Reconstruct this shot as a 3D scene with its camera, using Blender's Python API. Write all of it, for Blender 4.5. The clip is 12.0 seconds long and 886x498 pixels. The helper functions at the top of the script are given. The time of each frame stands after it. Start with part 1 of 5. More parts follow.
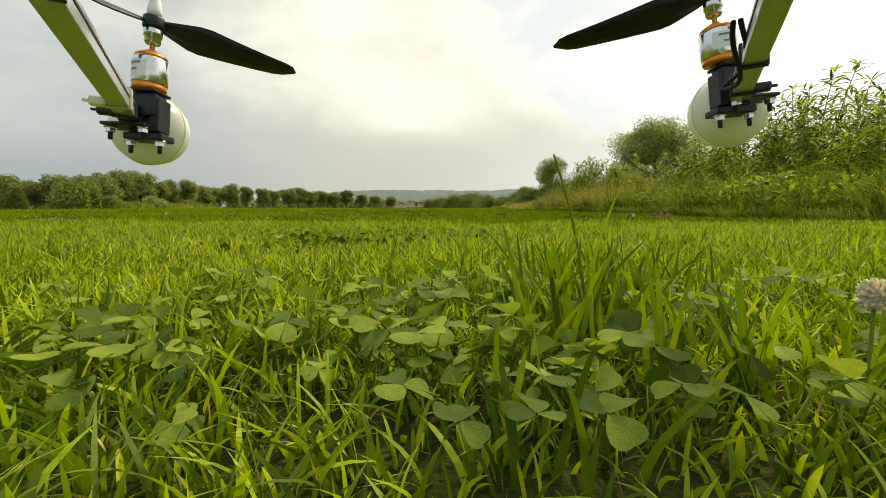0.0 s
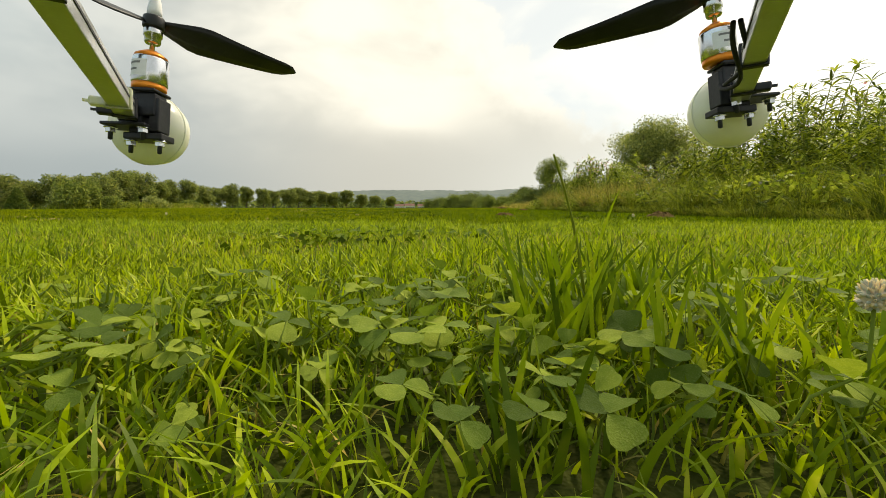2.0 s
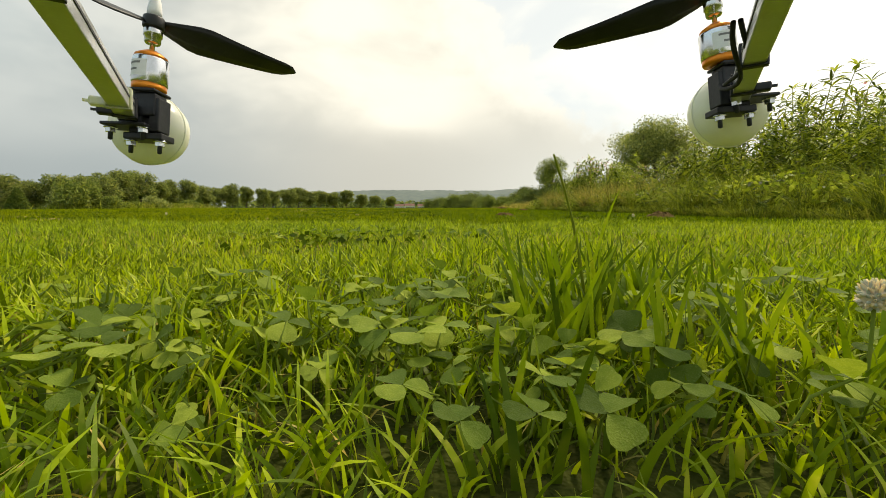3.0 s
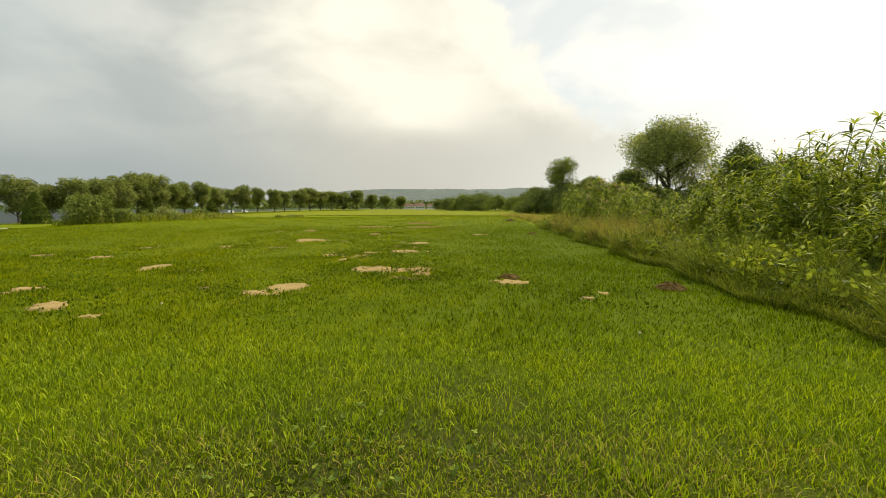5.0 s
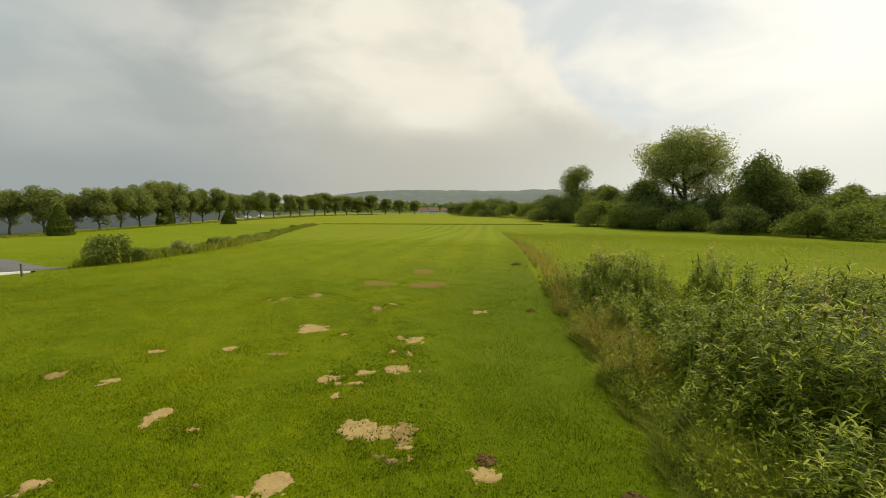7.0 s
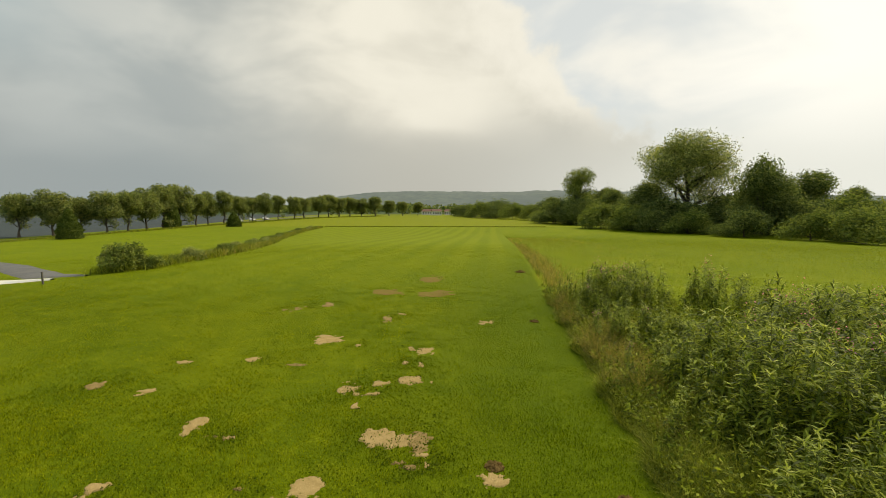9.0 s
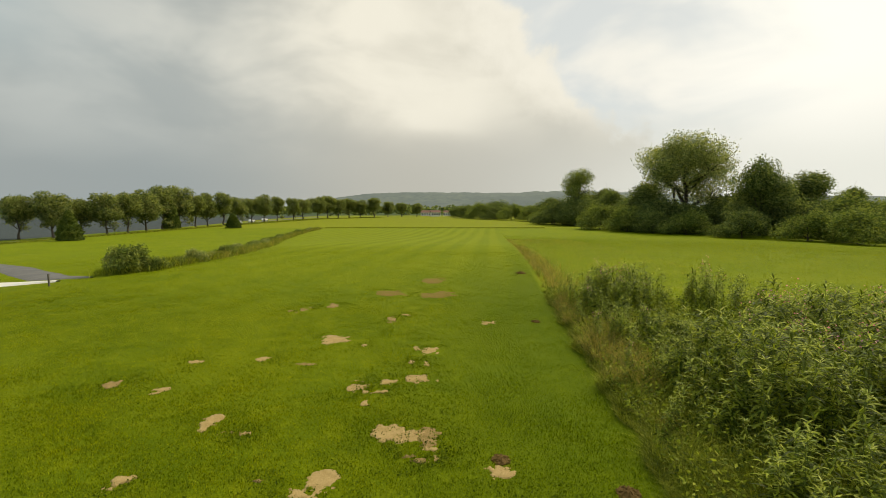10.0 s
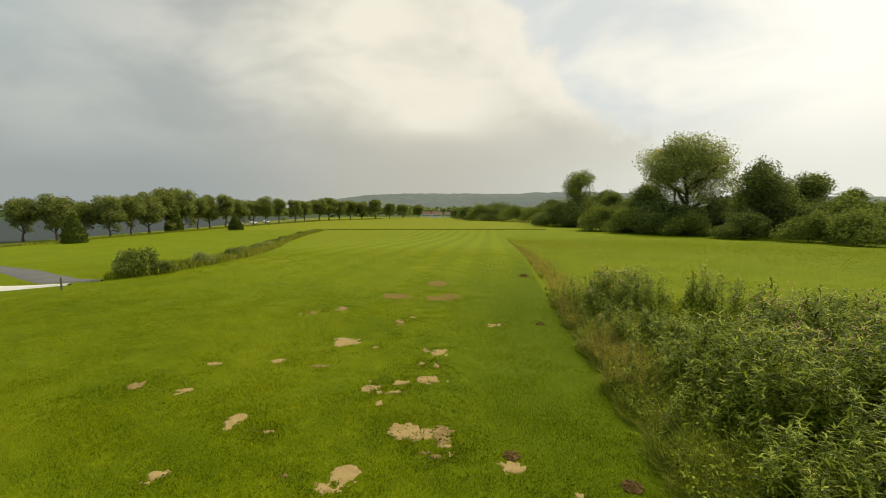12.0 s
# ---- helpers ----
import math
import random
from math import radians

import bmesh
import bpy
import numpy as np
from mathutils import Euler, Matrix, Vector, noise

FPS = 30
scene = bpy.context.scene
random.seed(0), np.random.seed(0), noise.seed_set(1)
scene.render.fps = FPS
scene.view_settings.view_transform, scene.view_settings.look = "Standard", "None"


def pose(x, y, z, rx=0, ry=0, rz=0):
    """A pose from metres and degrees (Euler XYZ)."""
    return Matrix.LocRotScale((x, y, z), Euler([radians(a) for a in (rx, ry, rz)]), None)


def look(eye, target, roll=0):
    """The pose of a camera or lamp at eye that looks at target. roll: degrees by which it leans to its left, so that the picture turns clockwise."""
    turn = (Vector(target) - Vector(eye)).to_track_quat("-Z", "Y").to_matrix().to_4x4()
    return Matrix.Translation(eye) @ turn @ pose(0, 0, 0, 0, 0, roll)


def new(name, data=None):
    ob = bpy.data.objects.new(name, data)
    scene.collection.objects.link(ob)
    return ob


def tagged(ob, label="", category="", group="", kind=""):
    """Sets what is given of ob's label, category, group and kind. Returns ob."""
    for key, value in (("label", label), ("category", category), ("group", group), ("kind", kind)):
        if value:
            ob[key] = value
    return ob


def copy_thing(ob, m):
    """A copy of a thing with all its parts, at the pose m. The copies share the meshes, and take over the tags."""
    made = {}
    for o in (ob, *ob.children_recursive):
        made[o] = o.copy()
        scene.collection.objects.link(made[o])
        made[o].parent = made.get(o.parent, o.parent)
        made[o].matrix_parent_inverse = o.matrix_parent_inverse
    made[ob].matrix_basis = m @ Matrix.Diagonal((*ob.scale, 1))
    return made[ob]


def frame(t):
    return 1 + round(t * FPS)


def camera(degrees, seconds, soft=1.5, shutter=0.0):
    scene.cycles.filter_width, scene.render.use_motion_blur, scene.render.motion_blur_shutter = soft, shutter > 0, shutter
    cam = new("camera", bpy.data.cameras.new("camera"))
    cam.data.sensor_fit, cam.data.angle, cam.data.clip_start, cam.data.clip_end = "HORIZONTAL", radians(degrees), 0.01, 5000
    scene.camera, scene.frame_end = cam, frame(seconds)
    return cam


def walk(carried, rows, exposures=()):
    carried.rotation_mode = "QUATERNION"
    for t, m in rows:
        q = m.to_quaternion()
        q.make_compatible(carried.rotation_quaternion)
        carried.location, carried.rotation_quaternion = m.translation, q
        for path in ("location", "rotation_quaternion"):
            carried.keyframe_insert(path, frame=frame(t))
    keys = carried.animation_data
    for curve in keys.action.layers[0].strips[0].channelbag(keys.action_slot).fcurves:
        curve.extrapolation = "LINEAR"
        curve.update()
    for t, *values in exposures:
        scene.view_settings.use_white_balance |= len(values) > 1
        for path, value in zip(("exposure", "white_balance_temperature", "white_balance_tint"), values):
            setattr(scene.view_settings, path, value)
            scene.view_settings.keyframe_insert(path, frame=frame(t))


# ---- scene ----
cam = camera(89.6, 12.0, 0.8)
PATH = [
    (0.0, pose(-0.362, 0.715, 0.142, 84.54, 0, -3.25)),
    (3.2, pose(-0.362, 0.715, 0.142, 84.54, 0, -3.25)),
    (4.2, pose(-0.362, 0.715, 0.142, 84.54, 0, -3.25)),
    (4.5, pose(-0.36, 0.73, 0.235, 84.45, 0.05, -3.05)),
    (4.8, pose(-0.352, 0.763, 0.623, 84.38, 0.16, -2.79)),
    (4.9, pose(-0.304, 0.871, 0.792, 84.34, 0.08, -2.48)),
    (5.0, pose(-0.259, 0.918, 0.972, 84.36, 0.14, -1.97)),
    (5.5, pose(-0.047, 1.040, 1.775, 84.22, 0.12, 0.12)),
    (6.0, pose(0.135, 1.056, 2.416, 84.24, 0.08, 0.28)),
    (6.5, pose(0.170, 1.035, 3.111, 84.37, -0.05, 0.38)),
    (7.0, pose(0.209, 0.882, 3.523, 84.45, -0.15, -0.12)),
    (9.0, pose(0.047, 0.195, 4.017, 84.58, -0.11, 0.26)),
    (9.5, pose(0.000, -0.000, 4.100, 84.63, -0.13, 0.00)),
    (10.0, pose(-0.109, -0.138, 4.082, 84.71, -0.03, 0.10)),
    (10.5, pose(-0.216, -0.311, 4.149, 84.68, -0.05, 0.73)),
    (11.0, pose(-0.255, -0.336, 4.150, 84.78, 0.04, -0.14)),
    (11.5, pose(-0.329, -0.435, 4.189, 84.88, 0.00, -0.17)),
    (12.0, pose(-0.333, -0.580, 4.250, 84.85, 0.07, 0.19)),
]
walk(cam, PATH, [(0.0, 0.48, 7350, 9), (4.3, 0.48, 7350, 9), (5.0, 0.40, 7350, 9), (5.5, 0.30, 7350, 9), (6.5, 0.15, 7350, 9), (12.0, 0.12, 7350, 9)])

# ---------------------------------------------------------------- light
SUN_WAY = Vector((0.42, 0.48, 0.77)).normalized()
sun = new("sun", bpy.data.lights.new("sun", "SUN"))
sun.data.energy, sun.data.angle, sun.data.color = 2.8, radians(11), (1.0, 0.92, 0.76)
sun.matrix_world = look(SUN_WAY * 100, (0, 0, 0))

world = bpy.data.worlds.new("overcast_sky")
scene.world = world
world.use_nodes = True


class Net:
    """Short way to build a node tree."""

    def __init__(self, tree):
        self.tree = tree
        tree.nodes.clear()

    def node(self, kind, **given):
        n = self.tree.nodes.new(kind)
        for key, value in given.items():
            if key in ("operation", "blend_type", "data_type", "sky_type"):
                if key == "operation":
                    n.operation = value
                elif key == "blend_type":
                    n.blend_type = value
                elif key == "sky_type":
                    n.sky_type = value
                else:
                    n.data_type = value
        return n

    def put(self, socket, value):
        if isinstance(value, bpy.types.NodeSocket):
            self.tree.links.new(value, socket)
        elif isinstance(value, (tuple, list)) and len(value) == 3 and socket.type == "RGBA":
            socket.default_value = (*value, 1)
        else:
            socket.default_value = value

    def math(self, op, a, b=0.0, clamp=False):
        n = self.node("ShaderNodeMath", operation=op)
        n.use_clamp = clamp
        self.put(n.inputs[0], a), self.put(n.inputs[1], b)
        return n.outputs[0]

    def vmath(self, op, a, b=(0, 0, 0)):
        n = self.node("ShaderNodeVectorMath", operation=op)
        self.put(n.inputs[0], a), self.put(n.inputs[1], b)
        return n.outputs["Value"] if op == "DOT_PRODUCT" else n.outputs[0]

    def mix(self, f, a, b, kind="MIX"):
        n = self.node("ShaderNodeMix", data_type="RGBA", blend_type=kind)
        self.put(n.inputs[0], f), self.put(n.inputs[6], a), self.put(n.inputs[7], b)
        return n.outputs[2]

    def noise(self, where, scale, detail=4.0, rough=0.55, warp=0.0):
        n = self.node("ShaderNodeTexNoise")
        self.put(n.inputs["Vector"], where)
        n.inputs["Scale"].default_value, n.inputs["Detail"].default_value = scale, detail
        n.inputs["Roughness"].default_value, n.inputs["Distortion"].default_value = rough, warp
        return n.outputs["Fac"]

    def span(self, x, a, b, lo=0.0, hi=1.0):
        n = self.node("ShaderNodeMapRange")
        n.interpolation_type = "SMOOTHSTEP"
        for k, value in enumerate((x, a, b, lo, hi)):
            self.put(n.inputs[k], value)
        return n.outputs[0]


def sky(net):
    """A mostly clouded sky: blue-grey on the left, a soft cream cumulus bank ahead with a puffy edge, a bright veil towards the sun."""
    way = net.node("ShaderNodeTexCoord").outputs["Generated"]
    xyz = net.node("ShaderNodeSeparateXYZ")
    net.put(xyz.inputs[0], way)
    up = net.math("MAXIMUM", xyz.outputs[2], 0.0)
    stretch = net.vmath("MULTIPLY", way, (1.0, 1.0, 2.2))
    big = net.noise(stretch, 1.7, 3.0, 0.45, 0.2)
    soft = net.noise(stretch, 3.4, 4.0, 0.5, 0.3)
    puff = net.noise(way, 9.0, 7.0, 0.55, 0.15)

    def swing(field, amount):
        return net.math("MULTIPLY", net.math("SUBTRACT", field, 0.5), amount)

    turn = net.math("ARCTAN2", xyz.outputs[0], xyz.outputs[1])
    drift = net.math("ADD", turn, swing(soft, 0.5))
    toward = net.vmath("DOT_PRODUCT", way, tuple(SUN_WAY))
    glow = net.span(toward, 0.45, 0.98)
    blue = net.node("ShaderNodeTexSky", sky_type="NISHITA")
    blue.sun_disc = False
    blue.sun_elevation, blue.sun_rotation = math.asin(SUN_WAY.z), math.atan2(SUN_WAY.x, SUN_WAY.y)
    clear = net.mix(0.85, net.vmath("MULTIPLY", blue.outputs[0], (0.10, 0.10, 0.10)), (0.74, 0.81, 0.855))
    clear = net.mix(net.span(soft, 0.40, 0.66), clear, (0.90, 0.93, 0.93))
    grey = net.mix(net.span(soft, 0.36, 0.64), (0.41, 0.47, 0.505), (0.53, 0.59, 0.62))
    cream = net.mix(net.span(soft, 0.34, 0.66), (0.68, 0.69, 0.65), (0.87, 0.88, 0.83))
    cream = net.mix(net.span(puff, 0.35, 0.70, 0.0, 0.35), cream, (0.92, 0.93, 0.88))
    belly = net.span(net.math("ADD", up, swing(big, 0.55)), 0.10, 0.36, 1.0, 0.0)
    cream = net.mix(net.math("MULTIPLY", belly, 0.85), cream, (0.53, 0.55, 0.535))
    bank = net.mix(net.span(drift, -0.66, -0.10), grey, cream)
    open_left = net.math("MULTIPLY", net.span(drift, -0.95, -0.55, 1, 0), net.span(up, 0.14, 0.42))
    bank = net.mix(net.math("MULTIPLY", open_left, 0.85), bank, (0.42, 0.58, 0.68))
    rim = net.math("ADD", net.math("ADD", turn, swing(puff, 0.30)), swing(big, 0.18))
    rim = net.math("SUBTRACT", rim, net.math("MULTIPLY", net.math("SUBTRACT", 0.42, up), 1.05))
    crown = net.math("MULTIPLY", net.span(rim, -0.06, 0.085), net.span(up, 0.12, 0.22))
    bank = net.mix(net.math("MULTIPLY", crown, 0.7), bank, (0.93, 0.94, 0.90))
    whole = net.mix(net.span(rim, 0.085, 0.150), bank, clear)
    whole = net.mix(net.span(drift, 0.36, 0.78), whole, net.mix(glow, (0.93, 0.985, 1.02), (1.10, 1.13, 1.12)))
    whole = net.mix(net.span(turn, 1.5, 2.2), whole, grey)
    base = net.mix(net.span(turn, -0.1, 0.75), net.mix(net.span(turn, -0.6, -0.05), (0.335, 0.395, 0.435), (0.50, 0.52, 0.505)), (0.82, 0.87, 0.87))
    rise = net.math("ADD", up, swing(big, 0.26))
    whole = net.mix(net.span(rise, 0.02, 0.26), base, whole)
    out = net.node("ShaderNodeOutputWorld")
    bg = net.node("ShaderNodeBackground")
    net.put(bg.inputs[0], whole)
    bg.inputs[1].default_value = 0.88
    net.put(out.inputs[0], bg.outputs[0])


sky(Net(world.node_tree))


# ---------------------------------------------------------------- materials
def surface(name, colours, scale=3.0, fine=40.0, rough=0.7, metal=0.0, bump=0.2, through_light=0.0, vary="", spread=0.35, gloss=0.35, lush=None):
    """A material that mixes three colours by a large and a fine noise. vary: 'island' or 'object' for a random shift of each piece."""
    m = bpy.data.materials.new(name)
    m.use_nodes = True
    net = Net(m.node_tree)
    where = net.node("ShaderNodeTexCoord").outputs["Object"]
    large, grain = net.noise(where, scale, 3), net.noise(where, fine, 3)
    colour = net.mix(net.span(large, 0.35, 0.65), colours[0], colours[1])
    colour = net.mix(net.span(grain, 0.5, 0.75, 0, 0.7), colour, colours[2])
    if lush:
        xyz = net.node("ShaderNodeSeparateXYZ")
        net.put(xyz.inputs[0], where)
        side = net.math("SUBTRACT", xyz.outputs[0], net.math("MULTIPLY", xyz.outputs[1], 0.104))
        side = net.math("ADD", side, net.math("MULTIPLY", net.noise(where, 0.5, 3), 3.0))
        colour = net.mix(net.span(side, -2.0, 3.2, 0, 0.85), colour, lush)
    if vary:
        pick = net.node("ShaderNodeNewGeometry").outputs["Random Per Island"] if vary == "island" else net.node("ShaderNodeObjectInfo").outputs["Random"]
        lift = net.span(pick, 0, 1, 1 - spread, 1 + spread)
        colour = net.mix(1.0, colour, net.mix(net.span(pick, 0.2, 0.9), (0.85, 0.95, 1.0), (1.12, 1.0, 0.9)), "MULTIPLY")
        colour = net.vmath("SCALE", colour)
        net.put(colour.node.inputs["Scale"], lift)
    bsdf = net.node("ShaderNodeBsdfPrincipled")
    net.put(bsdf.inputs["Base Color"], colour)
    bsdf.inputs["Roughness"].default_value, bsdf.inputs["Metallic"].default_value = rough, metal
    bsdf.inputs["Specular IOR Level"].default_value = gloss
    if bump:
        b = net.node("ShaderNodeBump")
        b.inputs["Strength"].default_value, b.inputs["Distance"].default_value = bump, 0.5 / fine
        net.put(b.inputs["Height"], grain)
        net.put(bsdf.inputs["Normal"], b.outputs[0])
    shader = bsdf.outputs[0]
    if through_light:
        tr = net.node("ShaderNodeBsdfTranslucent")
        net.put(tr.inputs[0], net.mix(1.0, colour, (1.18, 1.2, 0.68), "MULTIPLY"))
        mixer = net.node("ShaderNodeMixShader")
        mixer.inputs[0].default_value = through_light
        net.put(mixer.inputs[1], shader), net.put(mixer.inputs[2], tr.outputs[0])
        shader = mixer.outputs[0]
    net.put(net.node("ShaderNodeOutputMaterial").inputs[0], shader)
    return m


GRASS = surface("grass_blade", ((0.20, 0.29, 0.008), (0.27, 0.345, 0.012), (0.40, 0.40, 0.05)), 1.6, 60, 0.55, 0, 0.1, 0.38, "island", 0.6, 0.2)
LAWN_BLADE = surface("lawn_blade", ((0.130, 0.178, 0.003), (0.195, 0.232, 0.004), (0.29, 0.29, 0.02)), 0.9, 4.0, 0.65, 0, 0, 0.42, "island", 0.6, 0.08, (0.105, 0.160, 0.003))
MEADOW_BLADE = surface("meadow_blade", ((0.165, 0.22, 0.003), (0.22, 0.262, 0.004), (0.27, 0.285, 0.012)), 0.4, 3.0, 0.7, 0, 0, 0.3, "island", 0.4, 0.08)
# darker version of GRASS: the near tufts' shade is put into the blade colour
GRASS_SHADE = surface("shaded_grass_blade", ((0.13, 0.205, 0.007), (0.17, 0.24, 0.009), (0.23, 0.27, 0.02)), 8, 60, 0.6, 0, 0.1, 0.35, "object", 0.5, 0.15)
STRAW = surface("dry_grass", ((0.42, 0.34, 0.10), (0.35, 0.29, 0.065), (0.50, 0.40, 0.16)), 2, 30, 0.8, 0, 0.1, 0.25, "island", 0.4, 0.1)
CLOVER = surface("clover_leaf", ((0.165, 0.235, 0.028), (0.205, 0.275, 0.036), (0.29, 0.34, 0.09)), 2.2, 16, 0.6, 0, 0.3, 0.35, "object", 0.45, 0.1)
STEM = surface("plant_stem", ((0.17, 0.24, 0.03), (0.20, 0.22, 0.04), (0.25, 0.16, 0.06)), 3, 40, 0.7, 0, 0.1, gloss=0.08)
TALL_GRASS = surface("tall_grass", ((0.165, 0.205, 0.018), (0.23, 0.265, 0.028), (0.36, 0.33, 0.08)), 1.2, 14, 0.7, 0, 0.1, 0.3, "island", 0.55, 0.12)
WEED_LEAF = surface("weed_leaf", ((0.150, 0.205, 0.022), (0.225, 0.28, 0.034), (0.38, 0.41, 0.11)), 1.3, 25, 0.5, 0, 0.15, 0.40, "island", 0.7, 0.09)
WEED_LEAF_SINGLE = surface("weed_leaf_single", ((0.150, 0.20, 0.022), (0.22, 0.27, 0.032), (0.36, 0.39, 0.10)), 6, 60, 0.5, 0, 0.15, 0.40, "object", 0.65, 0.09)
WEED_TIP = surface("young_weed_leaf", ((0.34, 0.40, 0.10), (0.40, 0.46, 0.14), (0.52, 0.55, 0.26)), 6, 60, 0.6, 0, 0.1, 0.40, "island", 0.35, 0.08)
LOW_WEED = surface("low_lawn_weed", ((0.075, 0.115, 0.006), (0.10, 0.145, 0.008), (0.16, 0.18, 0.03)), 2, 20, 0.7, 0, 0, 0.3, "island", 0.5, 0.05)
WORN = surface("brown_worn_soil", ((0.23, 0.160, 0.062), (0.29, 0.205, 0.085), (0.16, 0.115, 0.04)), 6, 30, 0.95, 0, 0.8, gloss=0.05)
BLOSSOM = surface("pink_blossom", ((0.55, 0.22, 0.30), (0.62, 0.30, 0.36), (0.7, 0.5, 0.5)), 20, 90, 0.6, 0, 0, 0.3, "island", 0.3)
WHITE_PETAL = surface("white_petal", ((0.78, 0.72, 0.60), (0.82, 0.76, 0.66), (0.62, 0.50, 0.36)), 60, 300, 0.6, 0, 0, 0.3, "island", 0.2)
BARK = surface("bark", ((0.10, 0.08, 0.055), (0.07, 0.06, 0.045), (0.15, 0.13, 0.10)), 1.2, 12, 0.9, 0, 0.7)
LEAF_LINDEN = surface("linden_leaf", ((0.185, 0.225, 0.080), (0.23, 0.27, 0.09), (0.33, 0.285, 0.12)), 0.25, 1.5, 0.8, 0, 0, 0.44, "island", 0.55, 0.05)
LEAF_WILLOW = surface("willow_leaf", ((0.27, 0.305, 0.115), (0.32, 0.35, 0.135), (0.39, 0.41, 0.18)), 0.2, 1.5, 0.8, 0, 0, 0.42, "island", 0.45, 0.06)
LEAF_DARK = surface("dark_leaf", ((0.135, 0.175, 0.058), (0.17, 0.21, 0.066), (0.22, 0.245, 0.09)), 0.25, 1.5, 0.8, 0, 0, 0.40, "island", 0.5, 0.06)
LEAF_BUSH = surface("bush_leaf", ((0.17, 0.22, 0.055), (0.21, 0.25, 0.06), (0.28, 0.30, 0.09)), 0.3, 2.0, 0.8, 0, 0, 0.34, "island", 0.45, 0.06)
NEEDLE = surface("conifer_needles", ((0.10, 0.145, 0.03), (0.13, 0.17, 0.034), (0.17, 0.195, 0.05)), 0.5, 4, 0.8, 0, 0, 0.18, "island", 0.45, 0.06)
SAND = surface("bare_sandy_soil", ((0.37, 0.265, 0.115), (0.30, 0.215, 0.085), (0.45, 0.335, 0.16)), 5, 40, 0.95, 0, 0.8, gloss=0.05)
EARTH = surface("dark_earth", ((0.105, 0.065, 0.022), (0.14, 0.09, 0.032), (0.07, 0.042, 0.014)), 9, 80, 0.95, 0, 0.8, gloss=0.05)
CLAY = surface("reddish_earth", ((0.19, 0.125, 0.04), (0.15, 0.13, 0.02), (0.23, 0.155, 0.05)), 4, 40, 0.95, 0, 0.5, gloss=0.05)
ASPHALT = surface("old_asphalt", ((0.10, 0.10, 0.098), (0.13, 0.127, 0.12), (0.19, 0.18, 0.165)), 0.6, 25, 0.9, 0, 0.3)
CONCRETE = surface("pale_concrete", ((0.62, 0.60, 0.55), (0.55, 0.53, 0.48), (0.68, 0.66, 0.60)), 0.8, 25, 0.9, 0, 0.2)
WOOD_GREY = surface("weathered_wood", ((0.10, 0.09, 0.075), (0.13, 0.115, 0.10), (0.18, 0.16, 0.13)), 6, 60, 0.85, 0, 0.4)
HOUSE_WALL = surface("white_render", ((0.78, 0.77, 0.73), (0.72, 0.71, 0.67), (0.8, 0.8, 0.78)), 0.3, 4, 0.9, 0, 0.1)
ROOF = surface("dark_roof_tiles", ((0.16, 0.07, 0.05), (0.13, 0.06, 0.045), (0.19, 0.10, 0.07)), 0.5, 6, 0.8, 0, 0.3)
GLASS_DARK = surface("dark_glass", ((0.03, 0.035, 0.04), (0.04, 0.045, 0.05), (0.05, 0.05, 0.05)), 1, 10, 0.12, 0, 0, gloss=0.6)
CAR_WHITE = surface("white_car_paint", ((0.75, 0.75, 0.74), (0.7, 0.7, 0.7), (0.78, 0.78, 0.78)), 1, 10, 0.3, 0, 0)
RUBBER = surface("black_rubber", ((0.02, 0.02, 0.02), (0.025, 0.025, 0.025), (0.03, 0.03, 0.03)), 5, 60, 0.8, 0, 0.1)
ALU = surface("brushed_aluminium", ((0.66, 0.67, 0.67), (0.60, 0.61, 0.61), (0.70, 0.70, 0.69)), 20, 300, 0.30, 0.7, 0.05)
STEEL = surface("bright_steel", ((0.72, 0.72, 0.72), (0.66, 0.66, 0.66), (0.78, 0.78, 0.78)), 60, 500, 0.22, 1.0, 0)
SILVER = surface("silver_motor_can", ((0.75, 0.76, 0.78), (0.70, 0.71, 0.74), (0.8, 0.8, 0.82)), 60, 500, 0.2, 1.0, 0)
ORANGE = surface("orange_anodised", ((0.80, 0.24, 0.02), (0.85, 0.28, 0.03), (0.7, 0.2, 0.02)), 60, 400, 0.35, 0.5, 0)
BLACK_PLASTIC = surface("black_plastic", ((0.018, 0.018, 0.022), (0.024, 0.024, 0.028), (0.035, 0.035, 0.04)), 40, 300, 0.45, 0, 0.1)
PROP_BLACK = surface("propeller_black", ((0.014, 0.015, 0.014), (0.02, 0.02, 0.02), (0.03, 0.03, 0.03)), 30, 200, 0.4, 0, 0.05)
CREAM = surface("cream_plastic", ((0.92, 0.92, 0.88), (0.89, 0.89, 0.84), (0.94, 0.94, 0.90)), 25, 200, 0.25, 0, 0, 0.25)
NYLON = surface("translucent_nylon", ((0.75, 0.76, 0.70), (0.7, 0.71, 0.64), (0.8, 0.8, 0.75)), 30, 300, 0.4, 0, 0, 0.4)
LABEL_WHITE = surface("white_label", ((0.80, 0.80, 0.79), (0.76, 0.76, 0.75), (0.84, 0.84, 0.83)), 40, 300, 0.4, 0, 0)
LABEL_GREY = surface("grey_print", ((0.20, 0.20, 0.20), (0.24, 0.24, 0.24), (0.28, 0.28, 0.28)), 40, 300, 0.5, 0, 0)


def smooth(a, b, x):
    u = np.clip((np.asarray(x, float) - a) / (b - a), 0, 1)
    return u * u * (3 - 2 * u)


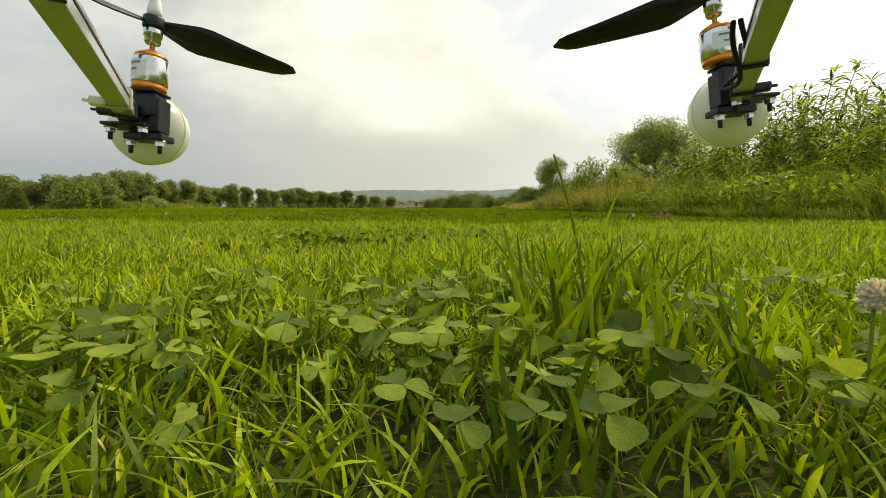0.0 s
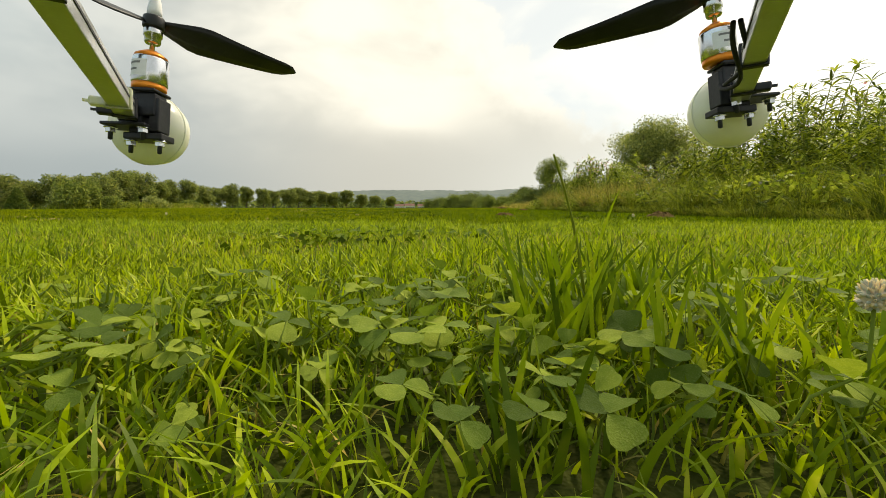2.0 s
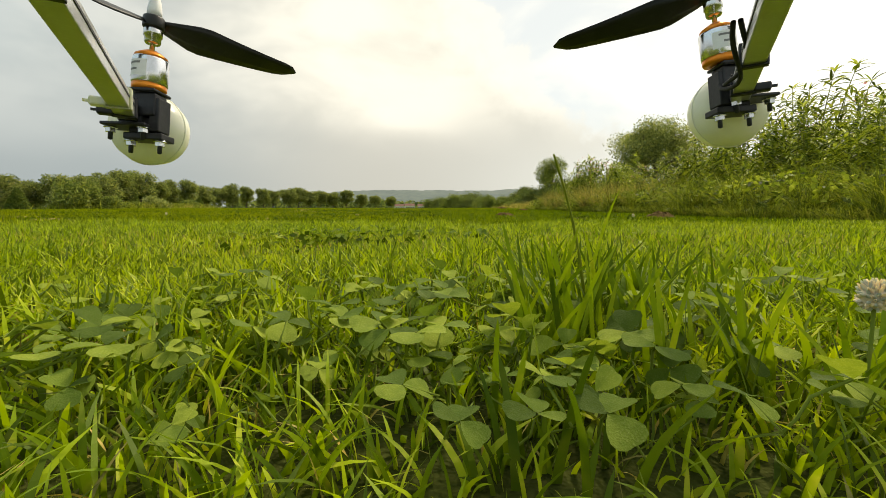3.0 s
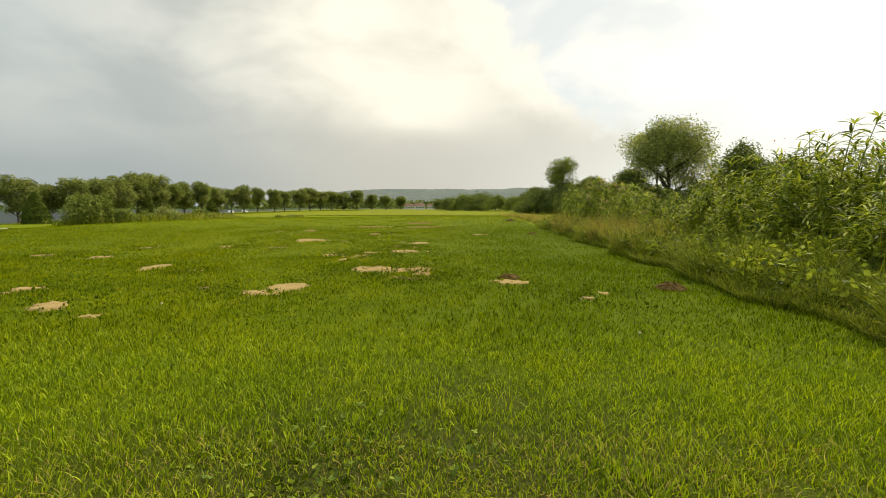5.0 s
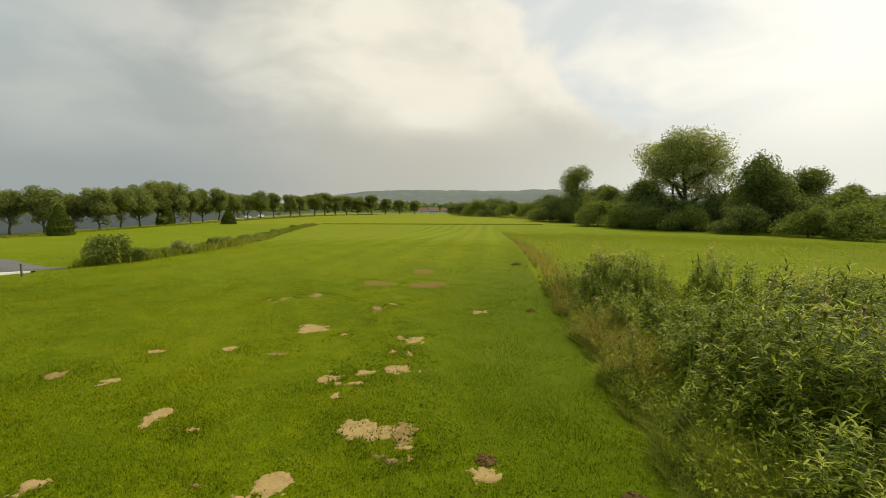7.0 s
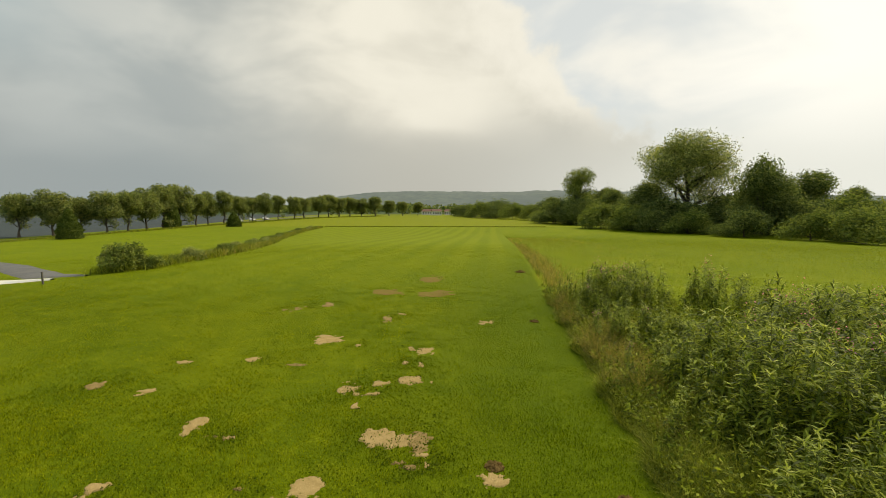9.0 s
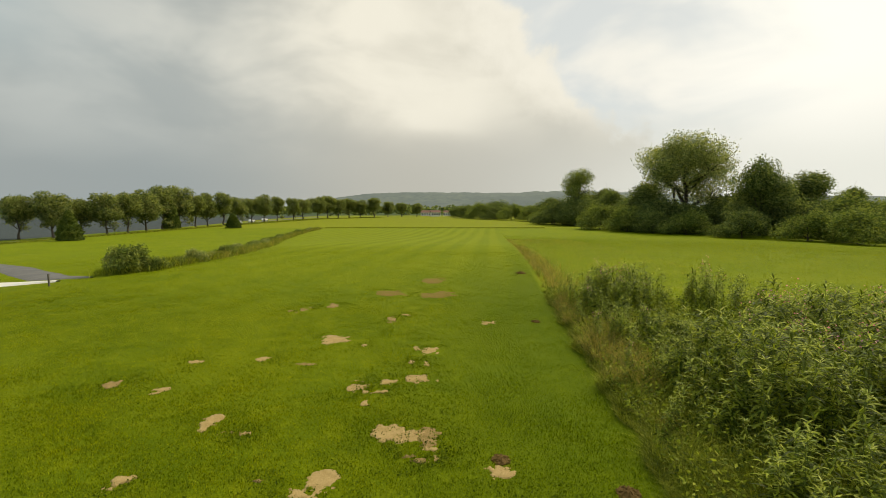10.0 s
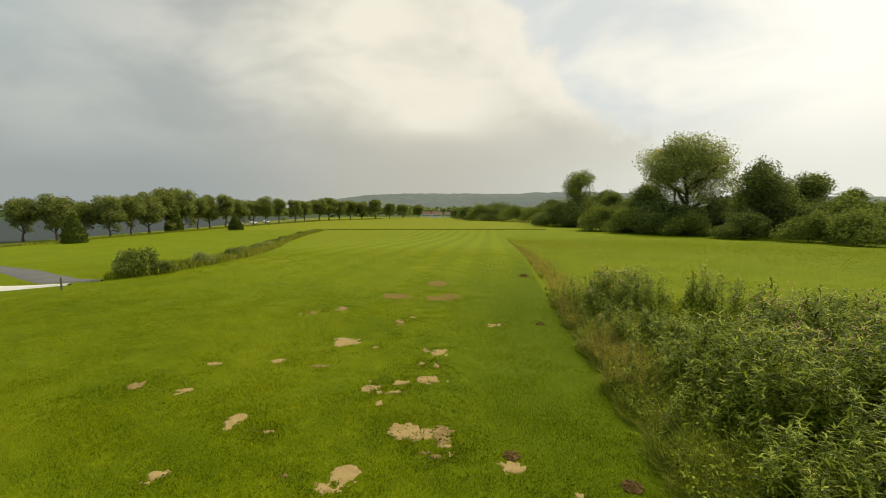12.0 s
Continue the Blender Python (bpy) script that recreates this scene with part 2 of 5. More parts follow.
def terrain(x, y):
    """Height of the land: a level strip that falls away gently all round, lower on its left."""
    x, y = np.asarray(x, float), np.asarray(y, float)
    r = np.hypot(x, y)
    return -2.4 * smooth(32, 115, r) - 0.9 * smooth(16, 34, -x) * (1 - smooth(60, 110, r)) - 0.9 * smooth(76, 90, -x) * (1 - smooth(150, 260, y))


def lift(x, y):
    return float(terrain(x, y))


def ground_material():
    """Mown strip with stripes, a rougher meadow right of it, fields beyond."""
    m = bpy.data.materials.new("mown_grassland")
    m.use_nodes = True
    net = Net(m.node_tree)
    at = net.node("ShaderNodeNewGeometry").outputs["Position"]
    xyz = net.node("ShaderNodeSeparateXYZ")
    net.put(xyz.inputs[0], at)
    x, y = xyz.outputs[0], xyz.outputs[1]
    patchy, mid, fine = net.noise(at, 0.22, 4), net.noise(at, 1.7, 5, 0.6), net.noise(at, 22, 4, 0.7)
    tiny = net.noise(at, 90, 2)
    lawn = net.mix(net.span(patchy, 0.35, 0.65), (0.120, 0.168, 0.003), (0.178, 0.216, 0.004))
    lawn = net.mix(net.span(mid, 0.45, 0.7, 0, 0.7), lawn, (0.22, 0.255, 0.006))
    lawn = net.mix(net.span(y, 14, 40, 0, 0.45), lawn, (0.225, 0.278, 0.005))
    across = net.math("SUBTRACT", x, net.math("MULTIPLY", y, 0.104))
    wobble = net.math("ADD", across, net.math("MULTIPLY", mid, 0.5))
    lawn = net.mix(net.math("MULTIPLY", net.span(net.math("ADD", across, net.math("MULTIPLY", patchy, 2.0)), -2.5, 2.2), net.span(y, 20, 45, 0.75, 0.0)), lawn, net.mix(mid, (0.080, 0.125, 0.003), (0.125, 0.172, 0.003)))
    stripe = net.math("SINE", net.math("MULTIPLY", wobble, 2.1))
    stripe = net.math("MULTIPLY", net.span(stripe, -0.6, 0.6), net.math("MULTIPLY", net.span(y, 18, 45), net.span(net.math("ADD", x, net.math("MULTIPLY", y, 0.155)), -20, -16)))
    lawn = net.mix(net.math("MULTIPLY", stripe, 0.6), lawn, (0.255, 0.29, 0.010))
    meadow = net.mix(net.span(patchy, 0.3, 0.7), (0.165, 0.220, 0.003), (0.220, 0.262, 0.004))
    meadow = net.mix(net.span(mid, 0.5, 0.72, 0, 0.6), meadow, (0.29, 0.29, 0.02))
    edge = net.math("ADD", across, net.math("MULTIPLY", fine, 0.15))
    colour = net.mix(net.span(edge, 2.45, 2.75), lawn, meadow)
    colour = net.mix(net.span(net.math("ADD", y, net.math("MULTIPLY", patchy, 3.0)), 142, 146), colour, (0.235, 0.26, 0.010))
    hay = net.math("MULTIPLY", net.span(net.noise(at, 0.35, 6, 0.7), 0.58, 0.68), net.span(y, 40, 60))
    colour = net.mix(net.math("MULTIPLY", hay, 0.3), colour, (0.33, 0.31, 0.09))
    plough = net.span(x, -101, -97, 1, 0)
    colour = net.mix(plough, colour, net.mix(patchy, (0.06, 0.075, 0.085), (0.09, 0.105, 0.11)))
    colour = net.mix(net.span(net.vmath("DISTANCE", at, (0, 0, 0)).node.outputs["Value"], 330, 420), colour, (0.07, 0.105, 0.05))
    colour = net.mix(net.span(fine, 0.35, 0.7, 0.75, 0), colour, net.mix(1.0, colour, (0.45, 0.5, 0.4), "MULTIPLY"))
    # round the take-off spot: brownish thatch, with the shade between blades painted in
    shaded_thatch = net.mix(mid, (0.030, 0.040, 0.008), (0.065, 0.065, 0.018))
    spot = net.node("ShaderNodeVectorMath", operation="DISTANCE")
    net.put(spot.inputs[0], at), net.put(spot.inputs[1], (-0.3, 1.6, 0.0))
    colour = net.mix(net.span(net.math("ADD", spot.outputs["Value"], mid), 1.3, 3.2, 0.9, 0.0), colour, shaded_thatch)
    bsdf = net.node("ShaderNodeBsdfPrincipled")
    net.put(bsdf.inputs["Base Color"], colour)
    bsdf.inputs["Roughness"].default_value = 0.85
    bsdf.inputs["Specular IOR Level"].default_value = 0.05
    b = net.node("ShaderNodeBump")
    b.inputs["Strength"].default_value, b.inputs["Distance"].default_value = 0.7, 0.03
    net.put(b.inputs["Height"], net.math("ADD", fine, net.math("MULTIPLY", tiny, 0.5)))
    net.put(bsdf.inputs["Normal"], b.outputs[0])
    net.put(net.node("ShaderNodeOutputMaterial").inputs[0], bsdf.outputs[0])
    return m


# ---------------------------------------------------------------- mesh helpers
def mesh_of(name, verts, faces, mat, shade=False):
    """A mesh from arrays of corners and of triangles or quads."""
    me = bpy.data.meshes.new(name)
    verts, faces = np.asarray(verts, np.float32), np.asarray(faces, np.int32)
    n, k = faces.shape
    me.vertices.add(len(verts))
    me.vertices.foreach_set("co", verts.ravel())
    me.loops.add(n * k)
    me.loops.foreach_set("vertex_index", faces.ravel())
    me.polygons.add(n)
    me.polygons.foreach_set("loop_start", np.arange(0, n * k, k, dtype=np.int32))
    me.polygons.foreach_set("loop_total", np.full(n, k, np.int32))
    me.polygons.foreach_set("use_smooth", np.full(n, shade, bool))
    me.materials.append(mat)
    me.update(calc_edges=True)
    return me


def from_bm(name, bm, mat, shade=True):
    me = bpy.data.meshes.new(name)
    bmesh.ops.recalc_face_normals(bm, faces=bm.faces[:])
    for f in bm.faces:
        f.smooth = shade
    bm.to_mesh(me)
    bm.free()
    me.materials.append(mat)
    return me


def part(name, data, parent, label="", m=None):
    """Links mesh data as one part under a thing or a part."""
    ob = new(name, data)
    ob.parent = parent
    if m is not None:
        ob.matrix_basis = m
    return tagged(ob, label)


def lathe(profile, segs=24):
    """A turned body round z from (radius, height) pairs."""
    bm = bmesh.new()
    rings = []
    for r, z in profile:
        if r < 1e-6:
            rings.append([bm.verts.new((0, 0, z))])
        else:
            rings.append([bm.verts.new((r * math.cos(a), r * math.sin(a), z)) for a in [math.tau * k / segs for k in range(segs)]])
    for lo, hi in zip(rings, rings[1:]):
        for k in range(segs):
            a, b, c, d = lo[k % len(lo)], lo[(k + 1) % len(lo)], hi[(k + 1) % len(hi)], hi[k % len(hi)]
            ring = []
            for v in (a, b, c, d):
                if v not in ring:
                    ring.append(v)
            if len(ring) > 2:
                bm.faces.new(ring)
    for ring in (rings[0], rings[-1]):
        if len(ring) > 2:
            bm.faces.new(ring)
    return bm


def block(size, bevel=0.0, m=None, segments=2):
    bm = bmesh.new()
    bmesh.ops.create_cube(bm, size=1, matrix=Matrix.Diagonal((*size, 1)))
    if bevel:
        bmesh.ops.bevel(bm, geom=bm.edges[:], offset=bevel, segments=segments, affect="EDGES", profile=0.5)
    if m is not None:
        bm.transform(m)
    return bm


def join(*bms):
    out = bmesh.new()
    for b in bms:
        me = bpy.data.meshes.new("tmp")
        b.to_mesh(me)
        b.free()
        out.from_mesh(me)
        bpy.data.meshes.remove(me)
    return out


def tube(points, radii, segs=6):
    """Corners and quads of a tapered tube along points."""
    pts = [Vector(q) for q in points]
    verts, faces = [], []
    for i, q in enumerate(pts):
        way = (pts[min(i + 1, len(pts) - 1)] - pts[max(i - 1, 0)]).normalized()
        side = way.cross(Vector((0.31, 0.95, 0.05))).normalized()
        other = way.cross(side)
        for k in range(segs):
            a = math.tau * k / segs
            verts.append(q + (side * math.cos(a) + other * math.sin(a)) * radii[i])
        if i:
            b = (i - 1) * segs
            faces += [(b + k, b + (k + 1) % segs, b + segs + (k + 1) % segs, b + segs + k) for k in range(segs)]
    return [tuple(v) for v in verts], faces


def tubes(name, list_of, mat, segs=6):
    verts, faces = [], []
    for points, radii in list_of:
        v, f = tube(points, radii, segs)
        n = len(verts)
        verts += v
        faces += [tuple(n + i for i in q) for q in f]
    return mesh_of(name, verts, faces, mat, True)


def blades(rng, x, y, z, h, w, segs, bend=0.5, up=None):
    """Corners and triangles of grass blades standing at x, y, z."""
    n = len(x)
    face, lean = rng.uniform(0, math.tau, n), rng.uniform(0, math.tau, n)
    amount = np.abs(rng.normal(bend, bend * 0.6, n)).clip(0.02, 1.6)
    levels = np.linspace(0, 1, segs + 1)
    rows = []
    for k, t in enumerate(levels):
        reach = amount * h * t ** 2 * 0.8 + 0.12 * h * t
        rise = h * t * (1 - 0.32 * np.minimum(amount, 1.3) * t)
        c = np.stack([x + np.cos(lean) * reach, y + np.sin(lean) * reach, z + rise], 1)
        half = 0.5 * w * (1 - 0.25 * t) * (1 if t < 0.7 else 0.75)
        side = np.stack([np.cos(face) * half, np.sin(face) * half, np.zeros(n)], 1)
        rows += [c] if k == segs else [c - side, c + side]
    per = 2 * segs + 1
    verts = np.stack(rows, 1).reshape(-1, 3)
    tri = []
    for k in range(segs - 1):
        a = 2 * k
        tri += [(a, a + 1, a + 3), (a, a + 3, a + 2)]
    tri.append((2 * segs - 2, 2 * segs - 1, 2 * segs))
    faces = (np.arange(n)[:, None, None] * per + np.array(tri)[None]).reshape(-1, 3)
    return verts, faces


def leaf_cloud(rng, centres, size, stretch=1.0, droop=0.0, corners=4):
    """Small leaf-sprays, two crossed triangles each, at the given centres."""
    n = len(centres)
    a = rng.normal(size=(n, 3))
    a[:, 2] = a[:, 2] * 0.7 - droop
    a /= np.linalg.norm(a, axis=1)[:, None]
    b = np.cross(a, rng.normal(size=(n, 3)))
    b /= np.linalg.norm(b, axis=1)[:, None] + 1e-9
    s = (size * rng.uniform(0.6, 1.4, n))[:, None]
    la, lb = a * s * stretch, b * s * 0.5
    c = np.asarray(centres)
    if corners == 3:
        verts = np.stack([c - la * 0.5 + lb * 0.8, c + la * 0.7, c - la * 0.4 - lb], 1).reshape(-1, 3)
    else:
        verts = np.stack([c - la * 0.5, c + lb * 0.8, c + la * 0.6, c - lb], 1).reshape(-1, 3)
    faces = np.arange(n)[:, None] * corners + np.arange(corners)[None]
    return verts, faces


# ---------------------------------------------------------------- the land
def make_ground():
    u = np.linspace(-1, 1, 181)
    line = np.sinh(6.2 * u) / math.sinh(6.2) * 2600
    gx, gy = np.meshgrid(line, line + 8)
    gz = terrain(gx, gy)
    n = len(u)
    verts = np.stack([gx.ravel(), gy.ravel(), gz.ravel()], 1)
    i, j = np.meshgrid(np.arange(n - 1), np.arange(n - 1))
    a = (j * n + i).ravel()
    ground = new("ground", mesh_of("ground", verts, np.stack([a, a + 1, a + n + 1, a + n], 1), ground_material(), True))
    tagged(ground, "mown green grass strip and open meadow", "ground", kind="structure")


make_ground()


def ribbon(name, line, widths, mat, rise=0.012, label="", category=""):
    """A strip along a line of plan points that follows the land."""
    pts = []
    for (x0, y0), (x1, y1) in zip(line, line[1:]):
        pts += [(x0 + (x1 - x0) * k / 8, y0 + (y1 - y0) * k / 8) for k in range(8)]
    pts.append(line[-1])
    verts, faces = [], []
    for i, (x, y) in enumerate(pts):
        ax, ay = pts[max(i - 1, 0)]
        bx, by = pts[min(i + 1, len(pts) - 1)]
        d = math.hypot(bx - ax, by - ay)
        nx, ny = -(by - ay) / d, (bx - ax) / d
        w = np.interp(i / (len(pts) - 1), np.linspace(0, 1, len(widths)), widths) / 2
        for k in range(5):
            s = -1 + k / 2
            px, py = x + nx * w * s, y + ny * w * s
            verts.append((px, py, lift(px, py) + rise - (0.07 + rise) * (abs(s) == 1)))
        if i:
            b = 5 * (i - 1)
            faces += [(b + k, b + k + 1, b + k + 6, b + k + 5) for k in range(4)]
    return tagged(new(name, mesh_of(name, verts, faces, mat, True)), label, category, kind="structure")


ribbon("road", [(-66, 54), (-47, 44.5), (-38, 38.8), (-30, 32.4), (-26.2, 29.0), (-21.8, 27.0)], (4.0, 3.8, 3.5, 3.3, 2.8, 0.3), ASPHALT, 0.06, "worn grey asphalt track bending into the grass", "road")
ribbon("pavement", [(-37, 30.5), (-30, 27.6), (-26.5, 26.4), (-23.0, 26.0)], (3.0, 2.8, 2.3, 0.4), CONCRETE, 0.09, "pale concrete apron beside the asphalt track", "pavement")
ribbon("avenue_road", [(-94.5, 20), (-93.5, 80), (-91, 130), (-90, 200), (-84, 300)], (5.0, 5.0, 5.0), ASPHALT, 0.04, "grey asphalt road behind the avenue trees", "road")


def make_hill(name, near, far, x0, x1, height, seed, mat, label):
    """A long wooded ridge on the horizon."""
    nx, ny = 160, 14
    verts, faces = [], []
    for j in range(ny):
        v = j / (ny - 1)
        for i in range(nx):
            s = i / (nx - 1)
            x = x0 + (x1 - x0) * s
            y = near + (far - near) * v
            top = height * (0.72 + 0.28 * noise.noise((x / 900 + seed, v * 0.6, 0.3))) * math.sin(math.pi * min(1, 0.03 + s * 0.97)) ** 0.35
            z = -6 + top * math.sin(v * math.pi / 2) + 5 * noise.noise((x / 45, y / 60, seed)) * (v > 0.05) + 2.5 * noise.noise((x / 14, y / 20, seed))
            verts.append((x, y, z))
    for j in range(ny - 1):
        for i in range(nx - 1):
            a = j * nx + i
            faces.append((a, a + 1, a + nx + 1, a + nx))
    tagged(new(name, mesh_of(name, verts, faces, mat, True)), label, "hill", kind="structure")


def distance_material():
    """Far woods, with a bluish glow that stands for a kilometre of bright air."""
    m = bpy.data.materials.new("far_hills_haze_glow")
    m.use_nodes = True
    net = Net(m.node_tree)
    at = net.node("ShaderNodeNewGeometry").outputs["Position"]
    big, small = net.noise(at, 0.006, 4), net.noise(at, 0.05, 5, 0.65)
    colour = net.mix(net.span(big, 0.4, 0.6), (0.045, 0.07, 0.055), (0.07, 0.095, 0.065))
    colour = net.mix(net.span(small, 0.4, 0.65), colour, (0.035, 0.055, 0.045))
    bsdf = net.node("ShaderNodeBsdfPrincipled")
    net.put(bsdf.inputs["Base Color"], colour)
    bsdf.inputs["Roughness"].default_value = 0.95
    # haze: weak bluish emission lifts the dark woods, no lamp
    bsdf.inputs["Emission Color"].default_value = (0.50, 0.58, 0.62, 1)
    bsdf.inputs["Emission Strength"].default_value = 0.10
    net.put(net.node("ShaderNodeOutputMaterial").inputs[0], bsdf.outputs[0])
    return m


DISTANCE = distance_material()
make_hill("backdrop_hill", 1500, 2150, -520, 1700, 128, 2.7, DISTANCE, "long wooded hills with haze put in as a faint glow")
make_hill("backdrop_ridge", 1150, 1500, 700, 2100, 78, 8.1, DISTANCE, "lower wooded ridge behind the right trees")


# ---------------------------------------------------------------- trees
def limb(rng, start, way, length, radius, depth, out, ends, spread=0.55, lift_up=0.25):
    """Grows a limb and its side limbs into out; the tips go into ends."""
    pts, radii = [start], [radius]
    pos, d = Vector(start), Vector(way).normalized()
    steps = 5
    for k in range(steps):
        d = (d + Vector(rng.normal(0, 0.16, 3)) + Vector((0, 0, lift_up * 0.2))).normalized()
        pos = pos + d * length / steps
        pts.append(pos.copy())
        radii.append(radius * (1 - 0.65 * (k + 1) / steps))
    out.append((pts, radii))
    ends.append(pos)
    if depth:
        for k in range(3 + depth):
            at = 0.35 + 0.65 * rng.random()
            i = min(int(at * steps), steps - 1)
            base = pts[i].lerp(pts[i + 1], at * steps - i)
            side = Vector(rng.normal(0, 1, 3))
            side = (side - d * side.dot(d)).normalized()
            limb(rng, base, d * (1 - spread) + side * spread + Vector((0, 0, lift_up)), length * rng.uniform(0.45, 0.7), radii[i] * 0.5, depth - 1, out, ends, spread, lift_up)


def make_tree(seed, h, w, mat, leaf, count, bole=0.28, shape="round", droop=0.0, stretch=1.3, limbs=7, name="tree", gaps=0.0, thick=0.022):
    """A tree of height h and crown width w with its foot at the origin: trunk and limbs, and a crown of leaf-sprays in uneven lobes."""
    rng = np.random.default_rng(seed)
    wood, ends = [], []
    r = h * thick
    top = h * (0.62 if shape != "cone" else 0.95)
    pts = [Vector((rng.normal(0, 0.012) * h * (k > 0), rng.normal(0, 0.012) * h * (k > 0), top * k / 6)) for k in range(7)]
    wood.append((pts, [r * (1.5 if k == 0 else 1.05 - 0.13 * k) for k in range(7)]))
    for k in range(limbs):
        at = bole + (0.9 - bole) * k / limbs
        base = Vector((0, 0, h * at * 0.68))
        a = k * 2.4 + rng.uniform(-0.4, 0.4)
        slope = 0.35 + 0.6 * k / limbs
        limb(rng, base, (math.cos(a), math.sin(a), slope * (1.5 if shape == "umbrella" else 1)), w * rng.uniform(0.24, 0.33) * (1.35 if shape == "umbrella" else 1), r * 0.5, 1, wood, ends)
    lobes = []
    low, mid = h * bole, h * (1 + bole) / 2
    for k in range({"cone": 0, "bush": 17, "umbrella": 22}.get(shape, 13)):
        a, q = rng.uniform(0, math.tau), rng.uniform(-0.75, 0.95)
        ring = math.sqrt(max(0.05, 1 - q * q)) * (0.56 if shape == "round" else 0.6)
        if shape == "bush":
            q = -0.85 + 1.5 * k / 16
            ring = (0.78 - 0.42 * (q + 0.85) / 1.5) * (0.75 + 0.35 * rng.random())
        elif shape == "umbrella":
            a = k * 2.4 + rng.uniform(-0.3, 0.3)
            steep = 1.3 * k / 15 if k < 15 else 0.0
            ring = 0.62 * math.cos(steep)
            q = 0.05 + 0.9 * math.sin(steep) if k < 15 else rng.uniform(-0.75, -0.1)
        elif shape == "tall":
            ring *= 0.85 - 0.62 * q
        c = (math.cos(a) * ring * w / 2, math.sin(a) * ring * w / 2, mid + q * (h - low) / 2 * 0.74)
        slim = 1 - 0.42 * max(0, q) if shape == "tall" else 1
        deep = rng.uniform(0.20, 0.30) if shape == "bush" else rng.uniform(0.15, 0.22) if shape == "umbrella" else rng.uniform(0.13, 0.21)
        lobes.append((c, w * rng.uniform(0.17, 0.29) * slim, (h - low) * deep))
    lobes.append(((0, 0, mid), w * 0.32, (h - low) * 0.33) if shape != "umbrella" else ((0, 0, h * 0.78), w * 0.30, h * 0.12))
    spots = []
    if shape == "cone":
        z = h * (1 - rng.random(count) ** 0.55 * (1 - bole))
        layer = 0.94 + 0.06 * np.sin(z / h * 31)
        rad = w / 2 * np.minimum((1 - z / h) * 1.4, 1) ** 0.85 * layer * np.sqrt(rng.uniform(0.35, 1, count)) + 0.03 * w
        a = rng.uniform(0, math.tau, count)
        spots = np.stack([rad * np.cos(a), rad * np.sin(a), z], 1)
    else:
        share = np.array([b[1] ** 2 for b in lobes])
        pick = rng.choice(len(lobes), count, p=share / share.sum())
        d = rng.normal(size=(count, 3))
        d /= np.linalg.norm(d, axis=1)[:, None]
        depth = rng.uniform(0.45, 1.08, count)[:, None]
        depth *= 1 + 0.13 * np.sin(d[:, :1] * 9 + pick[:, None]) * np.cos(d[:, 2:] * 7 + pick[:, None] * 2)
        c = np.array([b[0] for b in lobes])[pick]
        size = np.array([(b[1], b[1], b[2]) for b in lobes])[pick]
        spots = c + d * depth * size
        if ends:
            tips = np.array([(e.x * 0.85, e.y * 0.85, min(e.z, h * 0.9)) for e in ends])
            extra = tips[rng.integers(0, len(tips), count // 7)] + rng.normal(0, w * 0.05, (count // 7, 3))
            spots = np.concatenate([spots, extra])
        if gaps:
            g = np.array([noise.noise((q[0] * 3.2 / w + seed, q[1] * 3.2 / w, q[2] * 3.2 / w)) for q in spots])
            spots = spots[g > gaps - 0.5]
        if droop:
            spots[:, 2] -= droop * rng.random(len(spots)) ** 2
        spots = spots[spots[:, 2] > 0.02 * h]
    tree = new(name)
    part("trunk", tubes("trunk", wood, BARK), tree)
    v, f = leaf_cloud(rng, spots, leaf, stretch, 0.5 if droop else 0.0, 3)
    part("crown", mesh_of("crown", v, f, mat), tree)
    return tree


def plant_tree(tree, x, y, turn=0.0, size=1.0, first=False, wide=1.0):
    m = Matrix.Translation((x, y, lift(x, y) - 0.05)) @ Matrix.Rotation(turn, 4, "Z") @ Matrix.Diagonal((size * wide, size * wide, size, 1))
    if first:
        tree.matrix_basis = m
        return tree
    made = copy_thing(tree, Matrix.Identity(4))
    made.matrix_basis = m
    return made


# the avenue on the left: lime trees in one row
AVENUE = "avenue trees"
limes = [make_tree(11 + k, 12.0, 8.1 - 0.5 * (k % 2), LEAF_LINDEN, 0.25, 11000, 0.22, limbs=7, name="avenue_tree") for k in range(4)]
for k, t in enumerate(limes):
    tagged(t, ("broad green lime tree on a bare trunk", "tall round lime tree in the roadside row", "dark green lime tree with uneven crown", "lime tree with yellowing lower leaves")[k], "tree", AVENUE)
avenue = [(-106, 97.5, 10.6), (-99, 103.3, 10.6), (-92.8, 105.5, 11.1), (-91.9, 112.6, 9.2), (-86.3, 113.6, 11.3), (-85.8, 120.8, 11.6), (-85.6, 128.1, 12.1), (-86.4, 137.2, 13.2),
          (-86.2, 145.1, 14.6), (-85.7, 153.8, 12.0), (-87.5, 165, 12.5), (-84.3, 171, 12.2), (-85, 184, 11.6), (-84, 195.2, 11.3), (-80.6, 200, 12.3), (-79, 212, 11.2), (-75.5, 224, 11.6),
          (-77.6, 246.3, 11.6), (-73, 258, 12.6), (-69.6, 267.2, 12.9), (-65, 275, 12.2), (-60.3, 284, 12.6), (-54, 288, 11.5), (-45.7, 292, 12.3), (-38, 305, 11.0), (-30, 318, 10.4), (-20, 330, 9.8)]
for k, (x, y, h) in enumerate(avenue):
    plant_tree(limes[k % 4], x, y, k * 1.7, h / 12.0 * 1.06, k < 4, 1.0 if k < 17 else 1.25)

